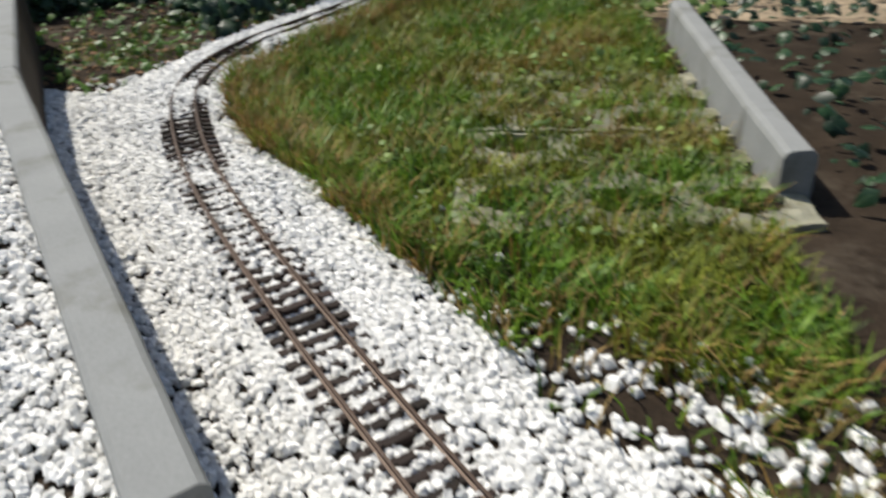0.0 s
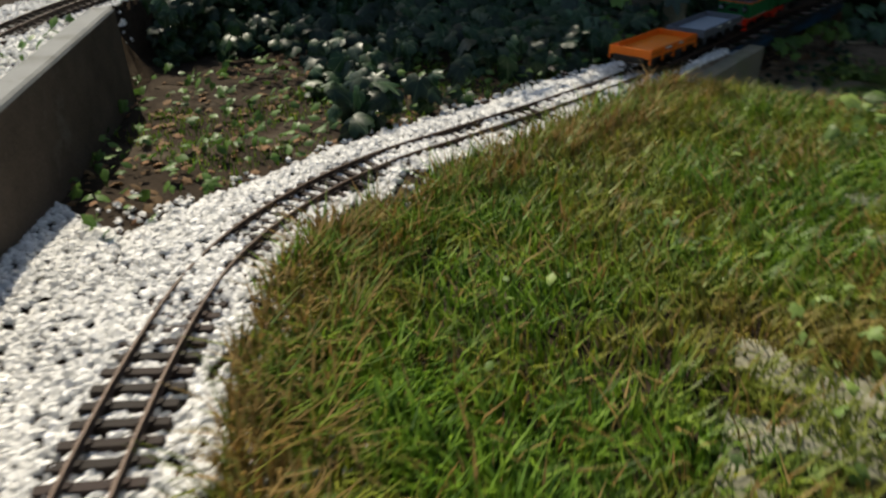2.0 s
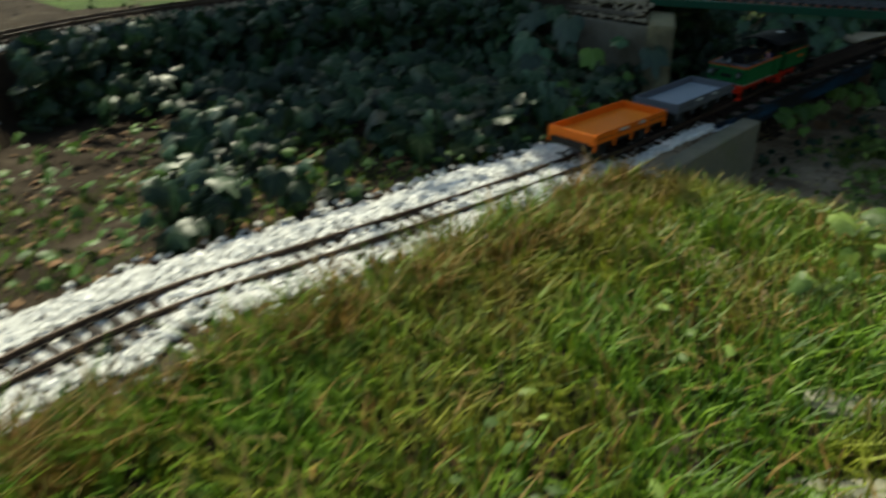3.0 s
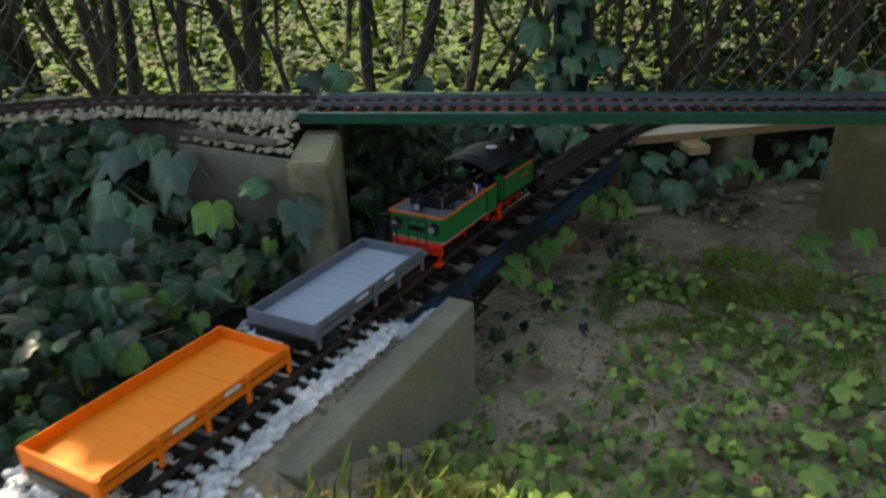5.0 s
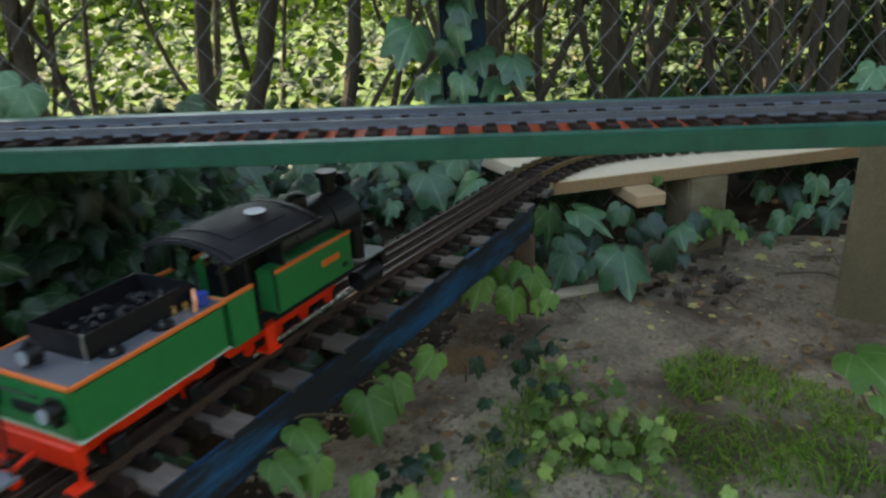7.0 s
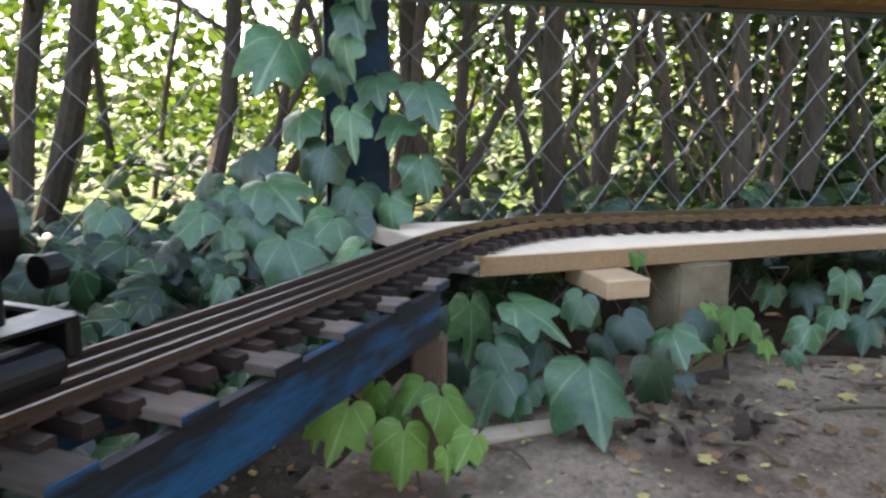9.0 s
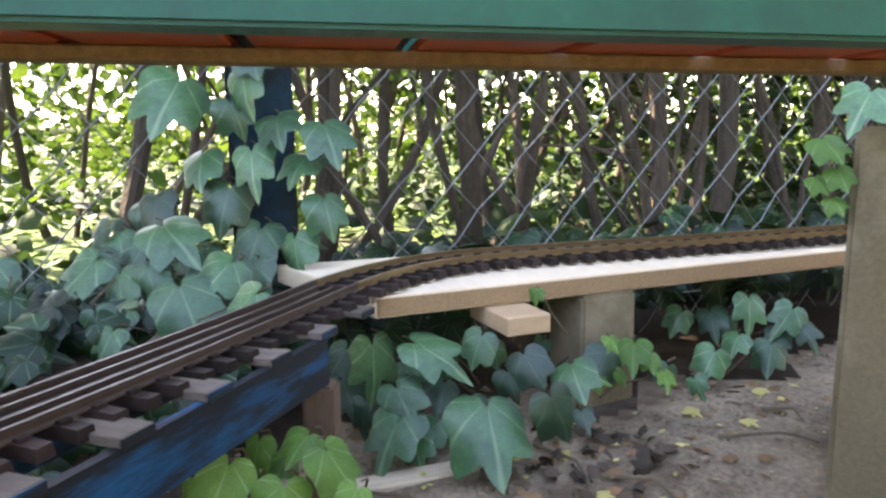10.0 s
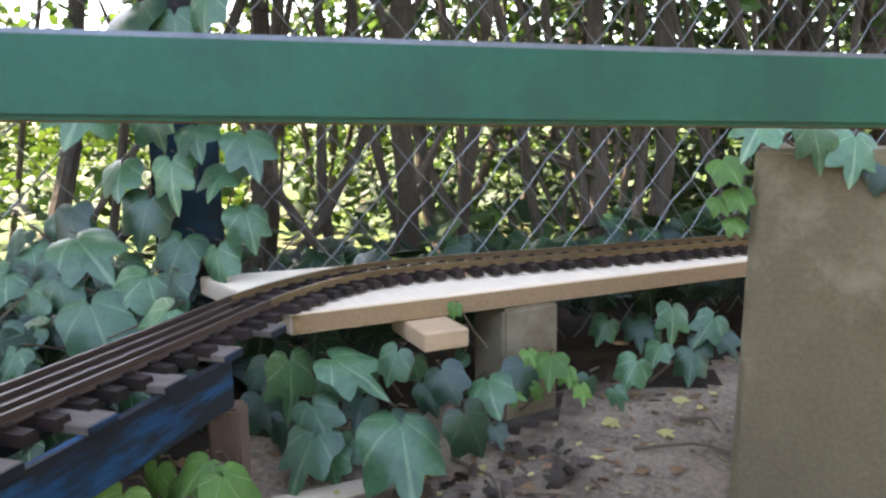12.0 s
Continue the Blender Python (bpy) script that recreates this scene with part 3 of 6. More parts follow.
# ---- green bridge ----
def green_bridge():
    t = thing("green_bridge", "green-painted timber girder bridge with red cross boards", "bridge")
    a, b = UPPER.at(U_BRIDGE - 0.01), UPPER.at(UPPER.length)
    d = b - a
    m = along(a.x, a.y, a.z, d.x, d.y, math.degrees(math.atan2(d.z, math.hypot(d.x, d.y))))
    L = d.length
    for x, low in ((0.068, -0.0085), (-0.068, -0.0040)):
        ob = part("side_beam", box(x - 0.008, -0.0, low, x + 0.008, L, 0.009, 0.0012, seg=2), M_GREEN, t, "glossy green-painted side beam")
        ob.matrix_local = m
    ob = part("bearer", box(-0.022, 0.0, -0.0088, -0.006, L, -0.0040, 0.0006), M_TIMBERX, t, "brown timber bearer under the deck")
    ob.matrix_local = m
    n = int(L / 0.052)
    for i in range(n):
        y = 0.01 + i * 0.052
        ob = part("cross_board", box(-0.0595, y, -0.0038, 0.0595, y + 0.046, -0.0006, 0.0008), M_RED, t, "red-painted cross board")
        ob.matrix_local = m
    return t


green_bridge()


# ---- concrete block, retaining wall, pillar ----
def rough_block(x0, y0, z0, x1, y1, z1, seed, bev=0.004, cut=0.02):
    bm = box(x0, y0, z0, x1, y1, z1, bev, seg=2)
    for v in bm.verts:
        v.co += Vector((noise.noise(v.co * 20 + Vector((seed, 0, 0))), noise.noise(v.co * 20 + Vector((0, seed, 0))), noise.noise(v.co * 20 + Vector((0, 0, seed))))) * 0.002
    return bm


solid("concrete_block", rough_block(-0.062, 0.0, -0.24, 0.0, 0.185, 0.0, 1), M_BLOCK, "mossy yellowish concrete block carrying the bridge's end", "concrete block",
      m=pose(-0.231, 0.020, 0.182, 0, 0, 29))
solid("retaining_wall", rough_block(-0.62, -0.012, -0.24, 0.0, 0.012, 0.0, 2), M_WALL, "low weathered concrete wall holding the raised bed", "wall", kind="structure",
      m=pose(-0.290, 0.045, 0.166, 0, 0, -1))
solid("pillar", rough_block(0.0, 0.0, -0.40, 0.20, 0.15, 0.0, 3), M_PILLAR, "brown concrete pillar standing in the hollow", "pillar", m=pose(0.424, 0.880, 0.166, 0, 1.0, -14))
solid("wooden_strip", rough_block(-0.5, -0.006, -0.010, 0.0, 0.006, 0.0, 4, 0.002), M_TIMBER, "old wooden strip edging the raised gravel", "wood strip", m=pose(-0.36, 0.060, 0.192, 0, 0, -1))

# ---- pine board and its supports ----
BM = along(0.004, 0.896, 0.004, 0.793, 0.609)
board = thing("pine_board", "long fresh pine board carrying the curved track", "board")
bm = box(0.0, 0.0, -0.022, 1.0, 1.0, 0.0)
for v in bm.verts:
    far = v.co.y
    v.co.y = 1.32 * far + (1 - far) * -0.055 * v.co.x
    v.co.x = -v.co.x * (0.238 - 0.118 * far)
bmesh.ops.reverse_faces(bm, faces=bm.faces[:])
bmesh.ops.bevel(bm, geom=bm.edges[:], offset=0.0014, segments=2, affect="EDGES")
part("plank", bm, M_PINE, board).matrix_local = BM
part("sawn_edge", box(-0.0006, 0.002, -0.0205, 0.0018, 1.315, -0.0015, 0.0004), M_PINEDGE, board, "brown front edge, darker than the top").matrix_local = BM
solid("wood_offcut", box(-0.030, -0.033, -0.020, 0.020, 0.06, 0.0, 0.0015), M_OFFCUT, "short pale wood offcut wedged under the pine board", "wood offcut", m=pose(0.1365, 0.972, -0.0185, 0, 0, 37))
solid("support_block", rough_block(-0.038, -0.02, -0.15, 0.038, 0.05, 0.0, 5), M_PILLAR, "brownish concrete block supporting the pine board", "concrete block", m=pose(0.215, 1.075, -0.0185, 0, 0, 39))
solid("wooden_post", box(-0.014, -0.013, -0.22, 0.014, 0.013, 0.0, 0.003, seg=2), M_POST, "dark square timber post under the blue bridge", "post", m=pose(-0.004, 0.778, -0.0445, 0, 0, 8))



# ---- train ----
def paint(name, base, rough=0.38, metal=0.0, var=0.1):
    return mat(name, base, rough, metal, var=var, scale=25, bump=0.08, dist=0.0008)


M_LGREEN = paint("locomotive_green", (0.012, 0.150, 0.042), 0.33)
M_LRED = paint("frame_red", (0.70, 0.030, 0.008), 0.40)
M_LORANGE = paint("orange_lining", (0.62, 0.14, 0.03), 0.45)
M_LBLACK = paint("boiler_black", (0.007, 0.007, 0.008), 0.40, var=0.3)
M_LGREY = paint("deck_grey", (0.085, 0.088, 0.10), 0.45)
M_LROOF = mat("roof_black", (0.013, 0.013, 0.015), 0.55, var=0.35, scale=25, bump=0.1, dist=0.0008, spec=0.3)
M_PALELINE = paint("pale_green_line", (0.42, 0.50, 0.34), 0.45)
M_LWHITE = paint("white_badge", (0.8, 0.82, 0.84), 0.4)
M_STEEL = mat("bright_steel", (0.62, 0.62, 0.62), 0.25, 0.95, var=0.1, scale=40, bump=0.05)
M_BRASS = mat("polished_brass", (0.70, 0.50, 0.24), 0.25, 0.95, var=0.1, scale=40, bump=0.05)
M_LENS = mat("lamp_glass", (0.30, 0.33, 0.36), 0.1, 0.3, var=0.1, scale=40, bump=0)
M_COPPER = paint("orange_hose", (0.70, 0.30, 0.16), 0.5)
M_CABLE = paint("blue_cap", (0.02, 0.05, 0.25), 0.4)
M_WGREY = mat("wagon_grey", (0.125, 0.136, 0.158), 0.5, var=0.14, scale=22, bump=0.12, dist=0.0008)
M_WFLOOR = mat("wagon_floor_grey", (0.29, 0.345, 0.41), 0.55, var=0.1, scale=14, bump=0.1, dist=0.0006)
M_WORANGE = mat("wagon_orange", (0.80, 0.17, 0.012), 0.45, var=0.1, scale=22, bump=0.12, dist=0.0008)
M_WOFLOOR = mat("wagon_floor_orange", (0.85, 0.24, 0.022), 0.5, var=0.08, scale=14, bump=0.1, dist=0.0006)
M_PRINT = paint("faded_print", (0.55, 0.56, 0.56), 0.6)


def disc(c, r, depth, axis="Y", bm=None, n=20):
    d = {"X": Vector((1, 0, 0)), "Y": Vector((0, 1, 0)), "Z": Vector((0, 0, 1))}[axis] * depth / 2
    return rod(Vector(c) - d, Vector(c) + d, r, bm, n)


def wheelset(t, y, r, spoke_mat, half=0.0225):
    for sx in (-1, 1):
        w = part("wheel", disc((sx * half, y, r), r, 0.005, "X", n=24), M_LBLACK, t, "dark flanged wheel")
        part("tyre", disc((sx * (half - 0.0022), y, r), r + 0.0016, 0.0014, "X", n=24), M_STEEL, w, "bright steel tyre")
        part("hub", disc((sx * (half + 0.003), y, r), r * 0.4, 0.003, "X", n=14), spoke_mat, w)
    part("axle", rod((-half, y, r), (half, y, r), 0.0016), M_STEEL, t)


def frame_plate(x0, y0, y1, z0, z1, cut=0.006):
    bm = bmesh.new()
    prof = [(y0, z0 + cut), (y0 + cut, z0), (y1 - cut, z0), (y1, z0 + cut), (y1, z1), (y0, z1)]
    lo = [bm.verts.new((x0 - 0.0015, y, z)) for y, z in prof]
    hi = [bm.verts.new((x0 + 0.0015, y, z)) for y, z in prof]
    bm.faces.new(lo[::-1])
    bm.faces.new(hi)
    for i in range(len(prof)):
        j = (i + 1) % len(prof)
        bm.faces.new((lo[i], lo[j], hi[j], hi[i]))
    bmesh.ops.recalc_face_normals(bm, faces=bm.faces[:])
    return bm


def tender(m):
    """The rear edge of the tank lies at y 0."""
    t = thing("tender", "green tender with orange lining, grey deck and black coal bunker", "tender", "model train", m)
    W, L, z0, z1 = 0.047, 0.142, 0.040, 0.082
    body = part("tank", box(-W, 0, z0, W, L, z1, 0.004, seg=3), M_LGREEN, t, "glossy green tank")
    part("lower_bead", box(-W - 0.0004, -0.0004, z0 + 0.0012, W + 0.0004, L + 0.0004, z0 + 0.0018, 0.0002), M_PALELINE, body, "thin pale beading")
    for a, b in (((-W, 0), (W, 0)), ((-W, L), (W, L)), ((-W, 0), (-W, L)), ((W, 0), (W, L))):
        part("lining", box(min(a[0], b[0]) - 0.001, min(a[1], b[1]) - 0.001, z1 - 0.0024, max(a[0], b[0]) + 0.001, max(a[1], b[1]) + 0.001, z1 + 0.0012, 0.0005), M_LORANGE, body, "orange edge strip")
    part("deck", box(-W + 0.002, 0.002, z1 - 0.001, W - 0.002, L - 0.002, z1 + 0.0006, 0.0002), M_LGREY, t, "dark grey deck plate")
    # open bunker
    bx, y0, y1, h = 0.029, 0.030, 0.128, 0.019
    bunk = bmesh.new()
    for a in ((-bx, y0, -bx + 0.0015, y1), (bx - 0.0015, y0, bx, y1), (-bx, y0, bx, y0 + 0.0015), (-bx, y1 - 0.0015, bx, y1)):
        box(a[0], a[1], z1, a[2], a[3], z1 + h, bm=bunk)
    box(-bx, y0, z1 + 0.0007, bx, y1, z1 + 0.003, bm=bunk)
    part("bunker", bunk, M_LBLACK, t, "black open coal bunker")
    coal = bmesh.new()
    for _ in range(70):
        c = Vector((random.uniform(-bx + .005, bx - .005), random.uniform(y0 + .02, y1 - .004), z1 + random.uniform(.003, .009)))
        bmesh.ops.create_icosphere(coal, subdivisions=1, radius=random.uniform(.0025, .0042), matrix=Matrix.Translation(c) @ Euler([random.uniform(0, 3) for _ in range(3)]).to_matrix().to_4x4())
    part("coal", coal, M_LBLACK, t, "heap of black coal")
    part("corner_rod", rod((bx, y0 - 0.001, z1), (bx, y0 - 0.001, z1 + h + 0.003), 0.0009), M_STEEL, t, "bright vertical rod")
    for x, y in ((0.034, 0.045), (0.036, 0.088)):
        hatch = part("hatch", disc((x, y, z1 + 0.0016), 0.0085, 0.002, "Z"), M_LBLACK, t, "round black filler lid")
        part("knob", disc((x, y, z1 + 0.0034), 0.0018, 0.002, "Z", n=10), M_STEEL, hatch)
    for x, y in ((0.006, 0.128), (0.012, 0.126), (0.030, 0.106), (0.033, 0.115), (-0.004, 0.127)):
        part("valve", disc((x, y, z1 + 0.0045), 0.0021, 0.008, "Z", n=10), M_STEEL if x < 0.03 else M_BRASS, t, "small bright valve")
    part("hose_cap", disc((0.036, 0.128, z1 + 0.006), 0.0062, 0.009, "Z", n=16), M_CABLE, t, "dark blue round cap")
    part("hose", tube([(0.030, 0.128, z1 + 0.012), (0.036, 0.122, z1 + 0.014), (0.041, 0.118, z1 + 0.009), (0.040, 0.117, z1)], 0.0016, n=8), M_COPPER, t, "pale orange hose")
    # rear lamps
    for x, z in ((-0.033, 0.066), (0.033, 0.066), (-0.002, z1 + 0.009)):
        y = -0.006 if z < 0.07 else 0.012
        lamp = part("lamp", disc((x, y, z), 0.0068, 0.011, "Y", n=18), M_LBLACK, t, "black round tail lamp")
        part("lens", disc((x, y - 0.006, z), 0.0052, 0.0015, "Y", n=18), M_LENS, lamp)
        part("lamp_top", disc((x, y, z + 0.0075), 0.003, 0.004, "Z", n=10), M_LBLACK, lamp)
        part("bracket", box(x - 0.002, y, z - 0.012, x + 0.002, y + 0.0075, z - 0.005), M_LBLACK, lamp)
    part("hand_rail", tube([(-0.02, -0.004, 0.072), (-0.018, -0.006, 0.074), (0.018, -0.006, 0.074), (0.02, -0.004, 0.072)], 0.0008), M_LBLACK, t)
    part("plate", box(-0.014, -0.0016, 0.055, 0.014, -0.0005, 0.064, 0.0004), M_LBLACK, t, "small black rear plate")
    # frame
    for sx in (-1, 1):
        part("side_frame", frame_plate(sx * 0.027, 0.002, L - 0.002, 0.021, z0), M_LRED, t, "red side frame")
        for y in (0.032, 0.108):
            part("axle_box", box(sx * 0.034 - 0.004, y - 0.007, 0.010, sx * 0.034 + 0.004, y + 0.007, 0.024, 0.001), M_LBLACK, t)
    part("buffer_beam", box(-0.044, -0.005, 0.022, 0.044, 0.004, z0, 0.0015), M_LRED, t, "red buffer beam")
    part("coupling", tube([(0, -0.004, 0.026), (0, -0.022, 0.022), (-0.014, -0.026, 0.021), (-0.016, -0.030, 0.021), (0.016, -0.030, 0.021), (0.014, -0.026, 0.021), (0, -0.022, 0.022)], 0.0022, n=6), M_LRED, t, "red loop coupling")
    part("step", box(0.034, -0.012, 0.008, 0.046, 0.002, 0.011, 0.0006), M_LRED, t, "red shunter's step")
    part("step", box(-0.046, -0.012, 0.008, -0.034, 0.002, 0.011, 0.0006), M_LRED, t, "red shunter's step")
    part("step_hanger", box(0.038, -0.002, 0.009, 0.042, 0.0, 0.028), M_LRED, t)
    part("step_hanger", box(-0.042, -0.002, 0.009, -0.038, 0.0, 0.028), M_LRED, t)
    for y in (0.032, 0.108):
        wheelset(t, y, 0.0145, M_LRED)
    return t


def curved_roof(y0, y1, half, z, rise, thick=0.003):
    bm = bmesh.new()
    n = 14
    rows = []
    for y in (y0, y1):
        top = [bm.verts.new((half * (2 * i / n - 1), y, z + rise * (1 - (2 * i / n - 1) ** 2))) for i in range(n + 1)]
        low = [bm.verts.new((half * (2 * i / n - 1) * 0.985, y, z - thick + rise * (1 - (2 * i / n - 1) ** 2))) for i in range(n + 1)]
        rows.append(top + low[::-1])
    k = len(rows[0])
    for i in range(k):
        bm.faces.new((rows[0][i], rows[0][(i + 1) % k], rows[1][(i + 1) % k], rows[1][i]))
    for r, rev in ((rows[0], True), (rows[1], False)):
        for i in range(n):
            q = (r[i], r[i + 1], r[k - 2 - i], r[k - 1 - i])
            bm.faces.new(q[::-1] if rev else q)
    bmesh.ops.recalc_face_normals(bm, faces=bm.faces[:])
    return bm


def locomotive(m):
    """The cab's rear edge lies at y 0."""
    t = thing("steam_locomotive", "green steam locomotive with black boiler, black cab roof and red frame", "locomotive", "model train", m)
    W, z0, z1 = 0.047, 0.042, 0.082
    # cab sides with doorway, side tanks
    for sx in (-1, 1):
        x = sx * (W - 0.001)
        part("cab_side", box(x - 0.001, 0.0, z0 - 0.004, x + 0.001, 0.030, z1, 0.0006), M_LGREEN, t, "green lower cab side")
        part("lining", box(x - 0.0016, 0.0, z1 - 0.002, x + 0.0016, 0.030, z1 + 0.001, 0.0004), M_LORANGE, t, "orange edge strip")
        part("cab_rear", box(sx * 0.030 if sx > 0 else -W, 0.0, z0 - 0.004, W if sx > 0 else -0.030, 0.002, z1, 0.0004), M_LGREEN, t)
        part("side_tank", box(sx * 0.024 if sx > 0 else -W, 0.056, z0, W if sx > 0 else -0.024, 0.168, z1, 0.0022, seg=2), M_LGREEN, t, "green side tank")
        part("lining", box(x - 0.0016, 0.056, z1 - 0.002, x + 0.0016, 0.168, z1 + 0.001, 0.0004), M_LORANGE, t, "orange edge strip")
        part("tank_plate", box(x - 0.0022 if sx < 0 else x, 0.120, 0.062, x if sx < 0 else x + 0.0022, 0.146, 0.068, 0.0004), M_LORANGE, t, "small reddish plate")
        part("vent", box(x - 0.002, 0.150, 0.050, x + 0.002, 0.158, 0.055, 0.0004), M_LBLACK, t)
        for y in (0.033, 0.054):
            part("grab_rail", rod((sx * (W + 0.001), y, z0 + 0.004), (sx * (W + 0.001), y, z1 + 0.004), 0.0008), M_LBLACK, t)
        part("step", box(sx * 0.040 - 0.007, 0.036, 0.014, sx * 0.040 + 0.007, 0.052, 0.016), M_LRED, t, "red cab step")
        part("step_hanger", box(sx * 0.044 - 0.001, 0.038, 0.014, sx * 0.044 + 0.001, 0.050, z0), M_LRED, t)
        # upper cab front and corner pillars
        for y in (0.004, 0.030, 0.074):
            part("roof_post", box(sx * 0.042 - 0.0018, y - 0.0018, z1, sx * 0.042 + 0.0018, y + 0.0018, 0.112, 0.0005), M_LBLACK, t, "slim black roof post")
        part("cab_window_panel", box(sx * 0.026 - 0.016, 0.073, z1, sx * 0.026 + 0.016, 0.075, 0.112, 0.0004), M_LBLACK, t, "black cab front with round window")
        part("spectacle", disc((sx * 0.028, 0.0755, 0.099), 0.007, 0.002, "Y"), M_LENS, t, "round cab window")
    part("cab_floor", box(-W + 0.002, 0.0, z0 - 0.004, W - 0.002, 0.168, z0), M_LBLACK, t)
    roof = part("roof", curved_roof(0.006, 0.122, 0.052, 0.110, 0.012), M_LROOF, t, "arched black cab roof")
    for sx in (-1, 1):
        part("roof_gutter", box(sx * 0.051 - 0.0012, 0.006, 0.1085, sx * 0.051 + 0.0012, 0.122, 0.1115, 0.0004), M_LBLACK, roof)
    part("roof_hatch", curved_roof(0.030, 0.100, 0.030, 0.1185, 0.0045, 0.0015), M_LROOF, roof, "raised sliding roof panel")
    part("roof_badge", disc((0.008, 0.085, 0.1238), 0.0095, 0.001, "Z", n=24), M_LWHITE, roof, "round white badge")
    for y in (0.012, 0.116):
        part("roof_rib", curved_roof(y - 0.0012, y + 0.0012, 0.0525, 0.1108, 0.0122, 0.002), M_LBLACK, roof)
    # backhead and fittings
    part("firebox", box(-0.022, 0.040, z0, 0.022, 0.076, 0.096, 0.006, seg=3), M_LBLACK, t, "black firebox backhead")
    for x, z in ((-0.012, 0.09), (0.0, 0.094), (0.011, 0.088), (0.004, 0.083)):
        part("gauge", disc((x, 0.0385, z), 0.0035, 0.003, "Y", n=14), M_BRASS if x else M_STEEL, t, "small brass cab gauge")
    # boiler
    part("boiler", disc((0, 0.125, 0.082), 0.0255, 0.11, "Y", n=36), M_LBLACK, t, "black boiler barrel")
    for y in (0.09, 0.118, 0.148):
        part("boiler_band", disc((0, y, 0.082), 0.0261, 0.0022, "Y", n=36), M_LBLACK, t)
    smoke = part("smokebox", disc((0, 0.196, 0.080), 0.028, 0.040, "Y", n=36), M_LBLACK, t, "black smokebox")
    part("smokebox_door", disc((0, 0.2175, 0.080), 0.024, 0.004, "Y", n=32), M_LBLACK, smoke)
    part("door_handle", rod((-0.006, 0.221, 0.080), (0.006, 0.221, 0.080), 0.001), M_STEEL, smoke)
    bm = rod((0, 0.200, 0.104), (0, 0.200, 0.124), 0.0072, n=20, r2=0.0085)
    rod((0, 0.200, 0.124), (0, 0.200, 0.129), 0.0112, bm, 20)
    rod((0, 0.200, 0.102), (0, 0.200, 0.106), 0.0105, bm, 20, 0.0072)
    part("chimney", bm, M_LBLACK, t, "black flared chimney")
    dome = rod((0, 0.150, 0.104), (0, 0.150, 0.114), 0.0105, n=20)
    bmesh.ops.create_uvsphere(dome, u_segments=18, v_segments=10, radius=0.0105, matrix=Matrix.Translation((0, 0.150, 0.114)) @ Matrix.Diagonal((1, 1, 0.7, 1)))
    part("steam_dome", dome, M_LBLACK, t, "rounded black steam dome")
    bell = rod((0.010, 0.132, 0.104), (0.010, 0.132, 0.116), 0.0022, n=10)
    part("whistle", bell, M_BRASS, t, "small brass whistle")
    part("pump", disc((0.036, 0.190, 0.060), 0.008, 0.030, "Z", n=18), M_LBLACK, t, "black air pump")
    part("pump", disc((-0.036, 0.190, 0.060), 0.008, 0.030, "Z", n=18), M_LBLACK, t, "black air pump")
    for x in (-0.03, 0.03, 0.0):
        z = 0.060 if x else 0.113
        lamp = part("headlamp", disc((x, 0.226, z), 0.0075, 0.010, "Y", n=18), M_LBLACK, t, "black headlamp")
        part("lens", disc((x, 0.2315, z), 0.006, 0.0015, "Y", n=18), M_LENS, lamp)
    # frame, cylinders, wheels, rods
    for sx in (-1, 1):
        part("side_frame", frame_plate(sx * 0.0265, 0.004, 0.160, 0.020, z0), M_LRED, t, "red side frame")
        part("running_plate", box(sx * 0.040 - 0.007, 0.056, z0 - 0.0035, sx * 0.040 + 0.0065, 0.170, z0 - 0.0005, 0.0006), M_LBLACK, t, "black running plate")
        part("running_board", box(sx * 0.047 - (0.022 if sx > 0 else 0), 0.168, z0 - 0.002, sx * 0.047 + (0.022 if sx < 0 else 0), 0.226, z0, 0.0004), M_LBLACK, t)
        part("cylinder", disc((sx * 0.040, 0.196, 0.022), 0.0105, 0.034, "Y", n=20), M_LBLACK, t, "black cylinder")
        part("cylinder_cover", disc((sx * 0.040, 0.2145, 0.022), 0.0085, 0.004, "Y", n=20), M_LBLACK, t)
        part("connecting_rod", box(sx * 0.037 - 0.001, 0.060, 0.0135, sx * 0.037 + 0.001, 0.180, 0.0175, 0.0006), M_STEEL, t, "bright connecting rod")
        part("coupling_rod", box(sx * 0.0345 - 0.001, 0.030, 0.0115, sx * 0.0345 + 0.001, 0.150, 0.0145, 0.0006), M_STEEL, t, "bright coupling rod")
    for y in (0.034, 0.072, 0.110, 0.148):
        wheelset(t, y, 0.0160, M_LRED)
    part("buffer_beam", box(-0.044, 0.222, 0.022, 0.044, 0.230, z0, 0.0015), M_LBLACK, t, "black front buffer beam")
    part("drawbar", box(-0.006, -0.006, 0.026, 0.006, 0.006, 0.030), M_LBLACK, t)
    return t


